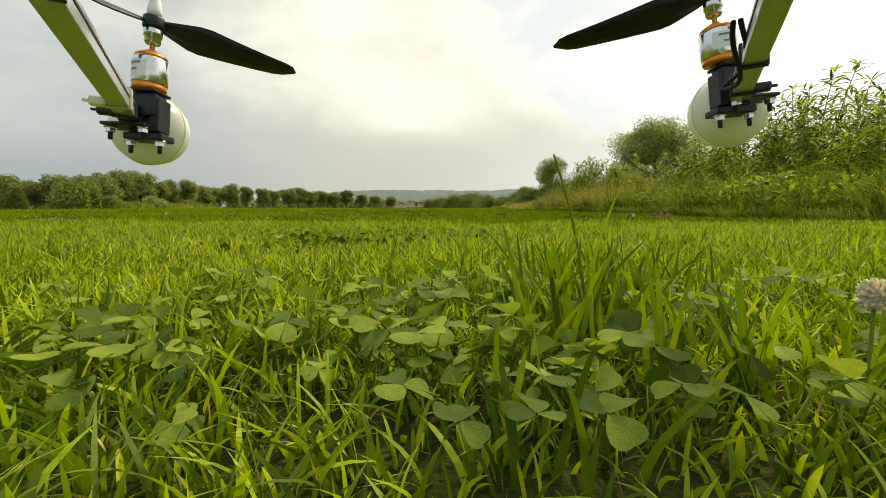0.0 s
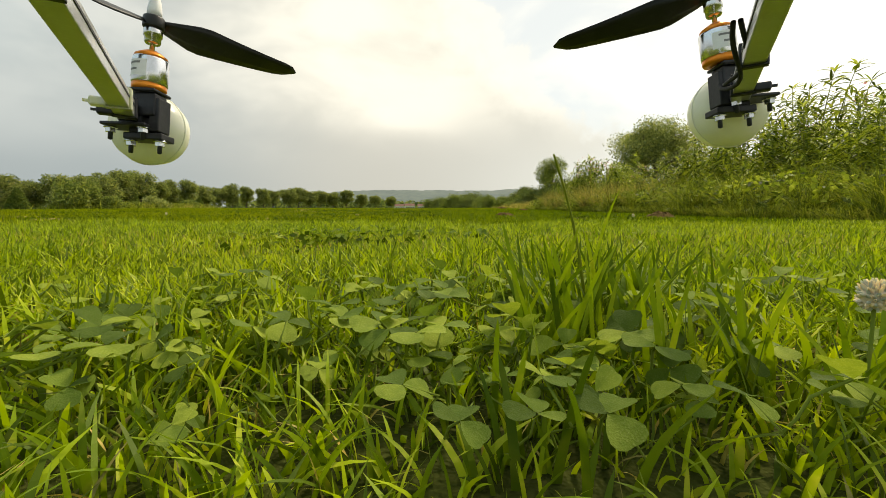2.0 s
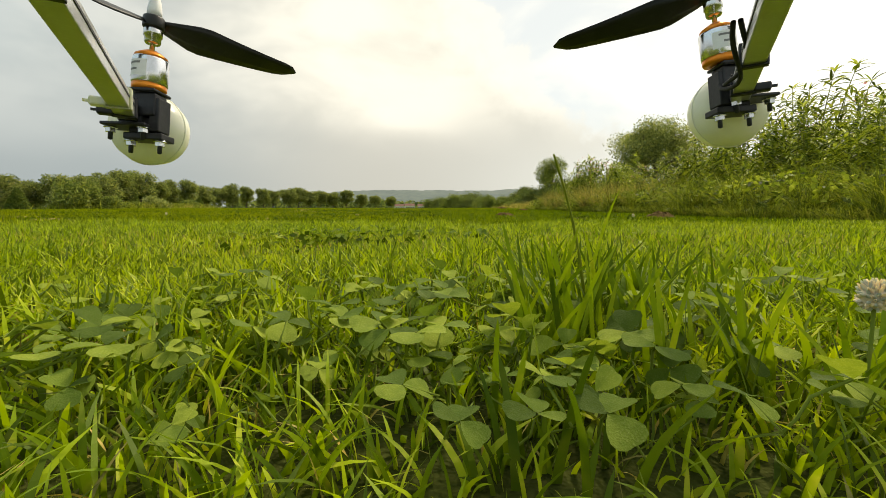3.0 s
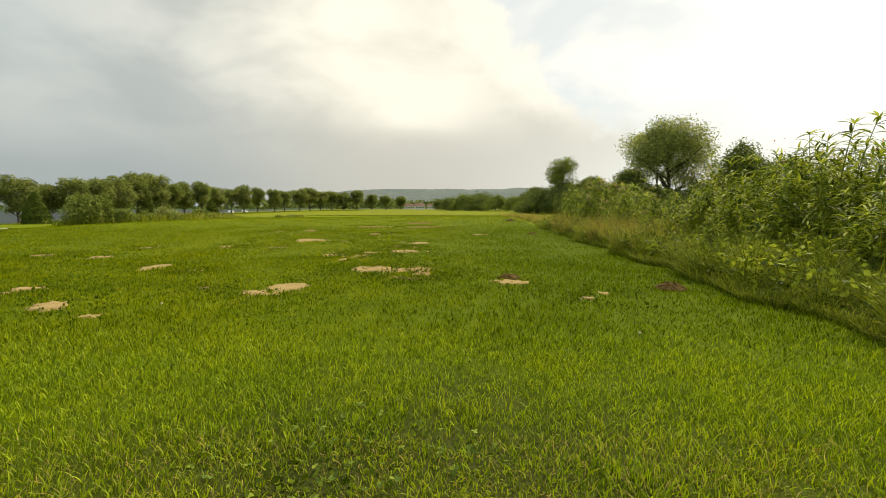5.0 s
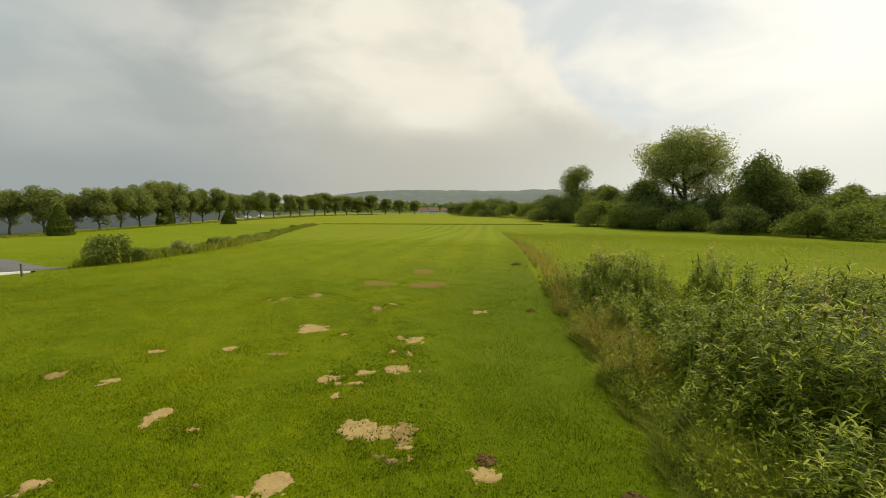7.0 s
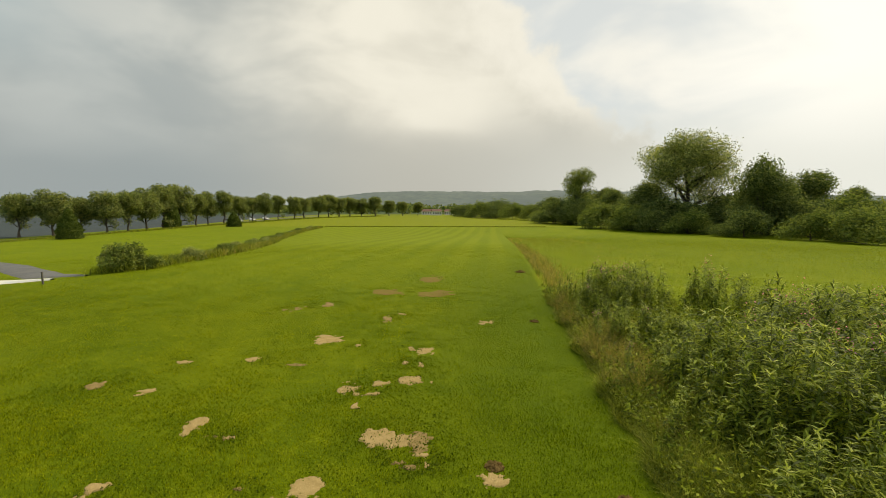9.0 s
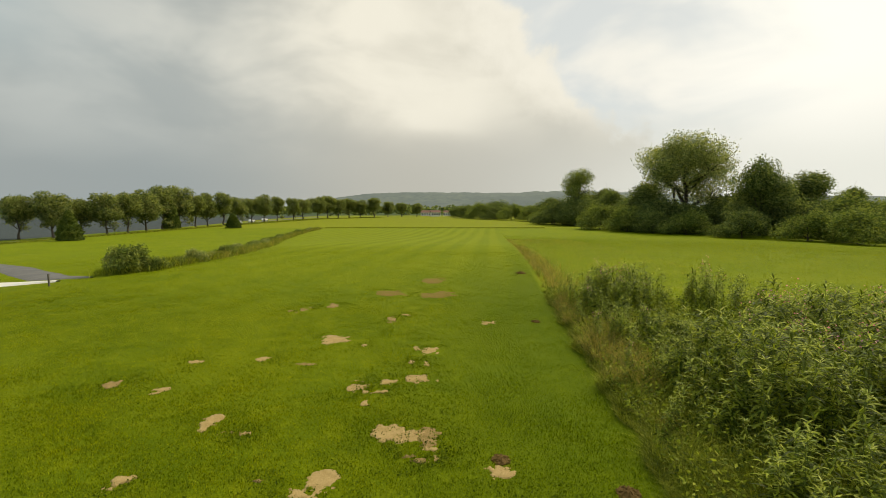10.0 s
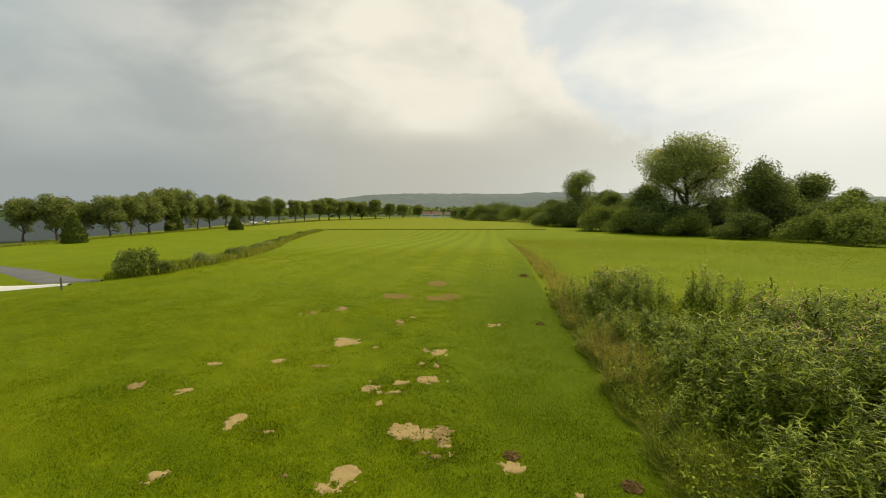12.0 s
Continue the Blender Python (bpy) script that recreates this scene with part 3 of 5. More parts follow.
spruce = tagged(make_tree(31, 6.1, 4.3, NEEDLE, 0.17, 11000, 0.02, "cone", stretch=1.6, limbs=3, name="conifer"), "dense dark green conifer on the meadow", "conifer")
plant_tree(spruce, -73.7, 87.4, 0, 1.0, True)
tagged(plant_tree(spruce, -66.7, 141.2, 2.0, 0.80, wide=1.3), "small broad conifer before the avenue trees", "conifer")
tagged(plant_tree(spruce, -85.0, 139, 2.0, 1.55, wide=0.75), "slim conifer standing among the avenue trees", "conifer")

# trees along the right of the meadow
willow = tagged(make_tree(41, 29.0, 25.5, LEAF_WILLOW, 0.27, 60000, 0.18, "umbrella", droop=1.0, stretch=1.6, limbs=11, name="willow", gaps=0.36, thick=0.03), "large grey-green willow with spreading limbs", "tree")
plant_tree(willow, 66.5, 124, 0.6, 0.95, True)
poplar = tagged(make_tree(43, 22.5, 15.0, LEAF_BUSH, 0.30, 15000, 0.04, "round", stretch=1.4, limbs=9, name="poplar", gaps=0.30), "tall ragged poplar with broken double crown", "tree")
plant_tree(poplar, 50.5, 168, 1.0, 1.0, True)
alder = tagged(make_tree(47, 18.5, 16.0, LEAF_DARK, 0.27, 19000, 0.03, "tall", stretch=1.3, limbs=8, name="alder"), "dark green alder with a pointed crown", "tree")
plant_tree(alder, 73.0, 103.5, 0.3, 1.0, True)
oak = tagged(make_tree(53, 15.0, 12.0, LEAF_DARK, 0.27, 14000, 0.05, limbs=7, name="oak"), "round dark oak behind the bushes", "tree")
plant_tree(oak, 91.0, 111, 0.5, 1.03, True)
tagged(plant_tree(oak, 127, 140, 1.9, 0.86), "small round dark oak on the field edge", "tree")

for k, (x, y, q) in enumerate(((56.5, 127, 0.85), (52.0, 140, 0.8), (81, 110, 0.85), (61, 134, 0.95), (60, 166, 0.9), (43, 178, 0.7))):
    tagged(plant_tree(oak, x, y, 0.8 + 1.1 * k, q), "dark leafy tree in the meadow's tree belt", "tree", "trees of the right belt")

BUSHES = "bushes along the meadow"
bushes = [make_tree(61 + k, 6.4, 10.5, (LEAF_BUSH, LEAF_DARK, LEAF_BUSH)[k], 0.22, 9000, 0.0, "bush", limbs=6, name="bush", stretch=1.5) for k in range(3)]
for k, b in enumerate(bushes):
    tagged(b, ("broad yellow-green willow bush", "dense dark green thicket bush", "pale green bush with feathery twigs")[k], "bush", BUSHES)
belt = [(71, 87.0, 0.95, 0), (82, 88, 1.05, 2), (73, 77.5, 1.0, 0), (86, 80, 1.2, 2), (64.5, 96.5, 1.0, 1), (58.5, 108, 0.95, 0), (53.5, 114, 0.95, 1), (50, 122, 1.15, 2), (56, 131, 1.6, 1), (46.5, 133, 1.2, 2),
        (62, 140, 1.6, 1), (57, 158, 1.5, 2), (65, 171, 2.0, 0), (47, 160, 1.3, 1), (42.5, 172, 1.5, 1), (80, 99, 1.3, 1), (61, 119, 0.8, 2), (67.5, 117, 0.7, 0), (72, 113, 1.2, 1), (88, 100, 1.5, 0), (97, 96, 1.4, 2), (105, 118, 1.4, 1), (76, 118, 1.7, 1),
        (20.8, 256, 1.5, 2), (28, 248, 1.25, 1), (35, 233, 1.35, 0), (41.7, 214, 1.2, 2), (49.9, 214, 1.6, 1), (45, 195, 1.25, 0), (40.5, 190, 0.8, 2), (14, 275, 1.3, 1), (8, 290, 1.1, 1), (31, 262, 1.7, 1), (60, 205, 1.9, 1), (84, 114, 1.8, 1), (94, 120, 1.9, 1), (50, 163, 1.6, 1), (55, 176, 2.0, 1), (57, 121, 1.5, 1), (62, 116, 1.3, 1), (78, 104, 1.5, 1)]
for k, (x, y, s, kind) in enumerate(belt):
    plant_tree(bushes[kind], x, y, k * 1.3, s, k in (0, 4, 1), 1.0)


def far_woods():
    """The wooded distance across the end of the valley."""
    rng = np.random.default_rng(77)
    spots = []
    for k in range(260):
        x, y = rng.uniform(-420, 420), rng.uniform(380, 620)
        h, w = rng.uniform(6, 10), rng.uniform(9, 17)
        d = rng.normal(size=(70, 3))
        d /= np.linalg.norm(d, axis=1)[:, None]
        spots.append(np.array((x, y, -2.4 + h * 0.5)) + d * np.array((w / 2, w / 2, h * 0.5)) * rng.uniform(0.7, 1.05, (70, 1)))
    v, f = leaf_cloud(rng, np.concatenate(spots), 2.3, 1.1)
    tagged(new("far_woods", mesh_of("far_woods", v, f, LEAF_DARK)), "dark line of distant woodland", "woodland", kind="stuff")


far_woods()


def make_house(x, y, turn, length, depth, wall_h, roof_h, label):
    house = new("house")
    house.matrix_basis = Matrix.Translation((x, y, lift(x, y))) @ Matrix.Rotation(turn, 4, "Z")
    part("wall", from_bm("wall", block((length, depth, wall_h), 0.02, Matrix.Translation((0, 0, wall_h / 2))), HOUSE_WALL, False), house)
    a, b = length / 2 + 0.3, depth / 2 + 0.4
    bm = bmesh.new()
    v = [bm.verts.new(q) for q in ((-a, -b, wall_h), (a, -b, wall_h), (a, b, wall_h), (-a, b, wall_h), (-a, 0, wall_h + roof_h), (a, 0, wall_h + roof_h))]
    for q in ((0, 1, 5, 4), (2, 3, 4, 5), (0, 4, 3), (1, 2, 5), (0, 3, 2, 1)):
        bm.faces.new([v[i] for i in q])
    part("roof", from_bm("roof", bm, ROOF, False), house)
    pane = from_bm("window", block((1.0, 0.06, 1.2), 0.01), GLASS_DARK, False)
    for k in range(4):
        part("window", pane, house, "", Matrix.Translation((-length * 0.36 + k * length * 0.24, -depth / 2 - 0.02, wall_h * 0.55)))
    tagged(house, label, "house", "distant houses")


make_house(-6.5, 336, 0.2, 7, 6, 3.0, 1.6, "small white house with a low dark roof")
make_house(3.0, 352, -0.1, 6, 6, 2.8, 1.5, "small white house beside distant trees")
make_house(-14.5, 360, 0.1, 8, 6, 2.6, 1.8, "long low white farm building")


def make_car(label):
    car = new("car")
    bm = bmesh.new()
    side = [(-2.1, 0.35), (-2.1, 0.85), (-1.9, 1.0), (-1.5, 1.42), (0.4, 1.45), (1.05, 1.0), (1.95, 0.85), (2.1, 0.6), (2.1, 0.35)]
    rows = [[bm.verts.new((x, s * (0.85 if z < 1.1 else 0.68), z)) for x, z in side] for s in (-1, 1)]
    for k in range(len(side)):
        q = (k + 1) % len(side)
        bm.faces.new((rows[0][k], rows[0][q], rows[1][q], rows[1][k]))
    bm.faces.new(rows[0]), bm.faces.new(rows[1][::-1])
    body = part("body", from_bm("body", bm, CAR_WHITE, False), car)
    for s in (-1, 1):
        part("window", from_bm("window", block((1.9, 0.03, 0.34), 0.01, Matrix.Translation((-0.5, s * 0.775, 1.2)) @ Matrix.Rotation(s * 0.42, 4, "X")), GLASS_DARK, False), car)
    wheel = from_bm("wheel", lathe([(0, -0.1), (0.28, -0.1), (0.31, -0.06), (0.31, 0.06), (0.28, 0.1), (0, 0.1)], 20), RUBBER)
    for x in (-1.3, 1.35):
        for s in (-1, 1):
            part("wheel", wheel, car, "", Matrix.Translation((x, s * 0.8, 0.31)) @ Matrix.Rotation(math.pi / 2, 4, "X"))
    return tagged(car, label, "car", "cars on the avenue road")


first_car = make_car("white car on the distant avenue road")
car_spots = [(-90.3, 196), (-89.6, 208), (-88.7, 221)]
for k, (x, y) in enumerate(car_spots):
    m = Matrix.Translation((x, y, lift(x, y) + 0.07)) @ Matrix.Rotation(math.pi / 2 + 0.02, 4, "Z")
    if k:
        copy_thing(first_car, m)
    else:
        first_car.matrix_basis = m


def make_post(x, y):
    post = new("marker_post")
    post.matrix_basis = Matrix.Translation((x, y, lift(x, y) - 0.03))
    part("post", from_bm("post", block((0.07, 0.07, 0.68), 0.008, Matrix.Translation((0, 0, 0.34))), WOOD_GREY, False), post)
    part("cap", from_bm("cap", block((0.085, 0.085, 0.03), 0.006, Matrix.Translation((0, 0, 0.69))), WOOD_GREY, False), post)
    tagged(post, "short weathered wooden post by the track", "post")


make_post(-21.75, 24.0)

# ---------------------------------------------------------------- the bank on the left
BANK = "shrubs on the grassy bank"
shrubs = [make_tree(81 + k, 1.9, 2.6, (LEAF_BUSH, LEAF_WILLOW)[k], 0.085, 3600, 0.0, "bush", limbs=6, name="shrub", gaps=0.3, stretch=1.9, thick=0.012) for k in range(2)]
tagged(shrubs[0], "loose green shrub at the bank's end", "shrub", BANK)
tagged(shrubs[1], "pale green willow scrub on the bank", "shrub", BANK)
bank = [(-20.9, 28.9), (-20.3, 32), (-19.6, 36), (-19.9, 42), (-22, 50), (-24.5, 59), (-27.5, 68), (-30.4, 78), (-33, 90), (-35, 101), (-36.5, 112), (-37.6, 125), (-38.4, 136)]


def bank_at(s):
    k = s * (len(bank) - 1)
    i = min(int(k), len(bank) - 2)
    f = k - i
    return bank[i][0] * (1 - f) + bank[i + 1][0] * f, bank[i][1] * (1 - f) + bank[i + 1][1] * f


rng = np.random.default_rng(5)
plant_tree(shrubs[0], -20.7, 28.8, 0.3, 1.1, True, 0.9)
plant_tree(shrubs[1], -21.6, 29.2, 0.3, 0.85, True, 0.9)
plant_tree(shrubs[0], -19.4, 29.6, 2.3, 0.55, wide=1.2)
for k in range(34):
    x, y = bank_at(0.05 + 0.95 * k / 33 + rng.uniform(-0.01, 0.01))
    plant_tree(shrubs[k % 2], x + rng.normal(0, 0.5) - 0.4, y, rng.uniform(0, 6), rng.uniform(0.30, 0.62), False, 1.3)


def bank_grass():
    n = 26000
    q = np.array([bank_at(s) for s in rng.uniform(0, 1, n) ** 1.3])
    x, y = q[:, 0] + rng.normal(0, 0.75, n) - 0.3, q[:, 1] + rng.normal(0, 0.7, n)
    size = 0.6 + 0.012 * y
    v, f = blades(rng, x, y, terrain(x, y), rng.uniform(0.35, 0.8, n), 0.02 * size * 1.6, 2, 0.6)
    tagged(new("bank_grass", mesh_of("bank_grass", v, f, TALL_GRASS)), "rough unmown grass along the bank", "grass", kind="stuff")
    n = 5000
    q = np.array([bank_at(s) for s in rng.uniform(0.1, 1, n)])
    x, y = q[:, 0] + rng.normal(0.2, 0.5, n), q[:, 1] + rng.normal(0, 0.7, n)
    v, f = blades(rng, x, y, terrain(x, y), rng.uniform(0.35, 0.75, n), 0.012 + 0.0003 * y, 2, 0.5)
    tagged(new("dry_bank_grass", mesh_of("dry_bank_grass", v, f, STRAW)), "straw-coloured dry grass on the bank", "grass", kind="stuff")
    n = 16000
    x = rng.uniform(-38, 32, n)
    y = 142 + rng.normal(0, 0.35, n)
    v, f = blades(rng, x, y, terrain(x, y), rng.uniform(0.15, 0.42, n), np.full(n, 0.07), 1, 0.5)
    tagged(new("strip_end_grass", mesh_of("strip_end_grass", v, f, TALL_GRASS)), "dark unmown grass line across the strip's end", "grass", kind="stuff")


bank_grass()


def verge_grass():
    """Rough grass at the foot of the avenue."""
    g = np.random.default_rng(15)
    n = 26000
    y = 80 + 220 * g.random(n) ** 1.3
    x = np.interp(y, [80, 105, 130, 200, 250, 300], [-88, -84, -80.5, -76, -70, -44]) + g.normal(0, 1.5, n)
    v, f = blades(g, x, y, terrain(x, y), g.uniform(0.3, 0.8, n), np.full(n, 0.10), 1, 0.6)
    tagged(new("verge_grass", mesh_of("verge_grass", v, f, TALL_GRASS)), "rough tall grass verge before the avenue", "grass", kind="stuff")


verge_grass()


# ---------------------------------------------------------------- the weeds along the strip
def edge_x(y):
    """The mown strip's right edge."""
    return 2.38 + 0.104 * y + 0.08 * np.sin(1.9 * y) + 0.07 * np.sin(4.3 * y + 1)


def weed_room(x, y):
    """Whether the tall weeds stand there, and how tall: 0 to 1."""
    d = x - edge_x(y)
    far = 20.5 - 0.55 * max(0, x - 5.0) + 0.9 * math.sin(x * 1.7)
    if d < 0.1 or y > far or y < 1.2:
        return 0.0
    return min(1.16, 0.42 + d * 0.42)


CLUMPS = [(6.0, 17.0, 1.5, 1.75), (7.6, 17.6, 1.0, 1.75), (10.0, 16.2, 1.1, 1.8), (10.3, 14.0, 0.45, 1.7), (5.5, 12.6, 1.1, 1.35), (4.6, 9.6, 0.8, 1.25), (6.0, 9.0, 1.4, 1.75), (9.4, 10.3, 1.9, 2.0), (5.9, 7.3, 1.1, 1.95),
          (4.2, 7.3, 0.6, 1.2), (7.8, 7.6, 1.3, 1.95), (4.6, 5.4, 0.8, 1.25), (6.4, 5.2, 1.2, 1.72), (12.0, 12.6, 1.5, 1.75), (12.5, 8.5, 2.0, 2.0), (8.6, 4.6, 1.8, 2.0), (6.4, 3.0, 1.4, 1.2), (4.9, 3.0, 0.7, 0.9), (5.0, 14.6, 0.5, 1.2)]


def clump_at(x, y):
    """How thickly and how tall the balsam stands there."""
    best, tall = 0.0, 0.0
    for a, b, r, h in CLUMPS:
        w = math.exp(-(((x - a) ** 2 + (y - b) ** 2) / (r * r)) ** 1.5)
        if w > best:
            best, tall = w, h
    return best, tall * (0.68 + 0.36 * best)


def leaf_mesh(name, mat, length=1.0, width=0.19, sag=0.30):
    """A lance-shaped leaf along +x, folded at the midrib."""
    prof = [(0, 0.03), (0.3, 0.92), (0.62, 0.82), (1.0, 0.0)]
    verts, faces = [], []
    for t, w in prof:
        z = 0.10 * t - sag * t * t
        verts += [(t * length, -w * width / 2, z * length + 0.04 * w * length), (t * length, 0, z * length), (t * length, w * width / 2, z * length + 0.04 * w * length)]
    for k in range(len(prof) - 1):
        a = 3 * k
        faces += [(a, a + 1, a + 4, a + 3), (a + 1, a + 2, a + 5, a + 4)]
    return mesh_of(name, verts, faces, mat, True)


SINGLE_LEAF = leaf_mesh("leaf", WEED_LEAF_SINGLE)


def weed_plan(rng, h):
    """Stem line and leaf poses of one tall weed."""
    lean = rng.normal(0, 0.07, 2)
    stem = [Vector((lean[0] * h * t * t + rng.normal(0, 0.006), lean[1] * h * t * t + rng.normal(0, 0.006), h * t)) for t in np.linspace(0, 1, 7)]
    poses = []
    whorls = int(8 + h * 5)
    for k in range(whorls):
        t = 0.18 + 0.82 * (k + 1) / whorls
        i = min(int(t * 6), 5)
        at = stem[i].lerp(stem[i + 1], t * 6 - i)
        for q in range(3 if t < 0.93 else 5):
            a = k * 1.05 + q * math.tau / 3 + rng.normal(0, 0.25)
            size = (0.27 - 0.11 * max(0, t - 0.5) / 0.5) * rng.uniform(0.7, 1.25)
            pitch = rng.normal(0.1 - 0.55 * max(0, t - 0.8) / 0.2, 0.4)
            poses.append(Matrix.Translation(at) @ Matrix.Rotation(a, 4, "Z") @ Matrix.Rotation(pitch, 4, "Y") @ Matrix.Scale(size, 4))
    for k in range(5):
        t = 0.35 + 0.10 * k
        i = min(int(t * 6), 5)
        base = stem[i].lerp(stem[i + 1], t * 6 - i)
        turn, reach = rng.uniform(0, math.tau), h * rng.uniform(0.16, 0.26)
        out = Vector((math.cos(turn), math.sin(turn), 1.1)).normalized()
        for q in range(10):
            f = 0.3 + 0.7 * q / 9
            a = turn + q * 2.4 + rng.normal(0, 0.2)
            poses.append(Matrix.Translation(base + out * reach * f) @ Matrix.Rotation(a, 4, "Z") @ Matrix.Rotation(rng.normal(-0.1 - 0.4 * f, 0.3), 4, "Y") @ Matrix.Scale(rng.uniform(0.12, 0.22), 4))
    return stem, poses


LEAF_V = np.array([tuple(v.co) for v in SINGLE_LEAF.vertices])
LEAF_F = np.array([tuple(q.vertices) for q in SINGLE_LEAF.polygons])


def joined_leaves(name, poses, mat):
    hom = np.concatenate([LEAF_V, np.ones((len(LEAF_V), 1))], 1)
    verts = np.concatenate([hom @ np.array(m).T[:, :3] for m in poses])
    faces = np.concatenate([LEAF_F + k * len(LEAF_V) for k in range(len(poses))])
    return mesh_of(name, verts, faces, mat, True)


def make_weed(seed, h, single=False, bloom=False):
    rng = np.random.default_rng(seed)
    stem, poses = weed_plan(rng, h)
    plant = new("balsam_plant")
    part("stem", tubes("stem", [(stem, [0.013 - 0.0016 * k for k in range(7)])], STEM, 5), plant)
    if single:
        for m in poses:
            part("leaf", SINGLE_LEAF, plant, "", m)
    else:
        part("leaves", joined_leaves("leaves", poses, WEED_LEAF), plant)
    crown = [Matrix.Translation(stem[-1]) @ Matrix.Rotation(q * 1.26 + rng.normal(0, 0.2), 4, "Z") @ Matrix.Rotation(rng.normal(-0.55, 0.25), 4, "Y") @ Matrix.Scale(rng.uniform(0.10, 0.17), 4) for q in range(5)]
    part("shoot_tip", joined_leaves("shoot_tip", crown, WEED_TIP), plant, "pale young leaves at the tip")
    if bloom:
        top = np.array(tuple(stem[-1]))
        n = 16
        v, f = leaf_cloud(rng, top + rng.normal(0, 1, (n, 3)) * np.array((0.10, 0.10, 0.09)), 0.034, 1.2)
        part("blossoms", mesh_of("blossoms", v, f, BLOSSOM), plant, "pale pink blossoms")
    return plant


WEEDS = "tall weeds along the strip"
weeds = [make_weed(200 + k, 1.25 + 0.13 * k, False, k in (2, 5)) for k in range(7)]
for k, w in enumerate(weeds):
    tagged(w, "tall green balsam plant topped with pink blossoms" if k in (2, 5) else "tall leafy green balsam in the weed strip", "weed", WEEDS)
rng = np.random.default_rng(9)
spots, tries = [], 0
while len(spots) < 295 and tries < 20000:
    tries += 1
    y = 1.5 + 19 * rng.random()
    x = edge_x(y) + 0.4 + 8.6 * rng.random() ** 1.2
    thick, tall = clump_at(x, y)
    if x - edge_x(y) < 0.3 or thick < 0.12 + 0.5 * rng.random():
        continue
    if any((x - a) ** 2 + (y - b) ** 2 < 0.04 for a, b, _ in spots):
        continue
    spots.append((x, y, tall / 1.7))
spots.sort(key=lambda q: math.hypot(q[0], q[1] - 1))
used = set()
for k, (x, y, s) in enumerate(spots):
    turn = rng.uniform(0, math.tau)
    m = Matrix.Translation((x, y, lift(x, y) - 0.02)) @ Matrix.Rotation(turn, 4, "Z")
    size = s * rng.uniform(0.85, 1.1)
    front = x - edge_x(y) < 3.2 and 4.5 < y < 9.5
    if front and len([1 for q in used if q < 0]) < 34:
        plant = tagged(make_weed(300 + k, 1.7, True), "tall balsam with drooping lance-shaped leaves", "weed", WEEDS)
        used.add(-k - 1)
        plant.matrix_basis = m @ Matrix.Scale(size, 4)
        continue
    kind = k % 7
    plant = weeds[kind] if kind not in used else copy_thing(weeds[kind], Matrix.Identity(4))
    used.add(kind)
    plant.matrix_basis = m @ Matrix.Scale(size * 1.7 / (1.25 + 0.13 * kind), 4)


def thicket():
    """The weeds that stand too deep in the strip to be told apart."""
    g = np.random.default_rng(91)
    poses, lines = [], []
    while len(lines) < 330:
        y = 4.5 + 15 * g.random()
        x = edge_x(y) + 1.2 + 8.5 * g.random()
        thick, tall = clump_at(x, y)
        if thick < 0.2:
            continue
        stem, leaves = weed_plan(g, tall * g.uniform(0.6, 1.0))
        at = Matrix.Translation((x, y, lift(x, y)))
        poses += [at @ m for m in leaves]
        lines.append(([at @ q for q in stem], [0.012 - 0.0015 * k for k in range(7)]))
    stand = new("weed_thicket")
    part("stem_mass", tubes("stem_mass", lines, STEM, 4), stand)
    part("leaf_mass", joined_leaves("leaf_mass", poses, WEED_LEAF), stand)
    tagged(stand, "dense green balsam thicket deeper in the strip", "weeds", kind="stuff")


thicket()


def tuft_mesh(name, seed, n, h, mat, bend):
    rng = np.random.default_rng(seed)
    a, r = rng.uniform(0, math.tau, n), 0.10 * np.sqrt(rng.random(n))
    v, f = blades(rng, r * np.cos(a), r * np.sin(a), np.zeros(n), h * rng.uniform(0.55, 1.1, n), np.full(n, 0.0062), 4, bend)
    return mesh_of(name, v, f, mat)


TUFTS = "tall grass tufts by the weeds"
tufts = []
for k in range(5):
    t = new("grass_tuft", tuft_mesh("grass_tuft", 400 + k, 105, 0.56 + 0.08 * k, TALL_GRASS if k < 4 else STRAW, 0.85 if k < 4 else 0.6))
    tufts.append(tagged(t, "drooping tuft of tall green grass" if k < 4 else "upright tuft of straw-coloured dry grass", "grass tuft", TUFTS))
for k in range(298):
    if k < 215:
        y = 2.2 + 17 * rng.random() ** 1.1
        x = edge_x(y) + 0.22 + abs(rng.normal(0, 0.8))
    else:
        y = 8 + 44 * rng.random()
        x = edge_x(y) + 0.35 + abs(rng.normal(0, 0.6))
    kind = k if k < 5 else (rng.integers(0, 4) if rng.random() > (0.03 if y < 9 else 0.35) else 4)
    ob = tufts[kind] if k < 5 else copy_thing(tufts[kind], Matrix.Identity(4))
    ob.matrix_basis = Matrix.Translation((x, y, lift(x, y) - 0.01)) @ Matrix.Rotation(rng.uniform(0, 6.28), 4, "Z") @ Matrix.Scale(rng.uniform(0.65, 1.15) * (1 if y < 20 else 0.6), 4)


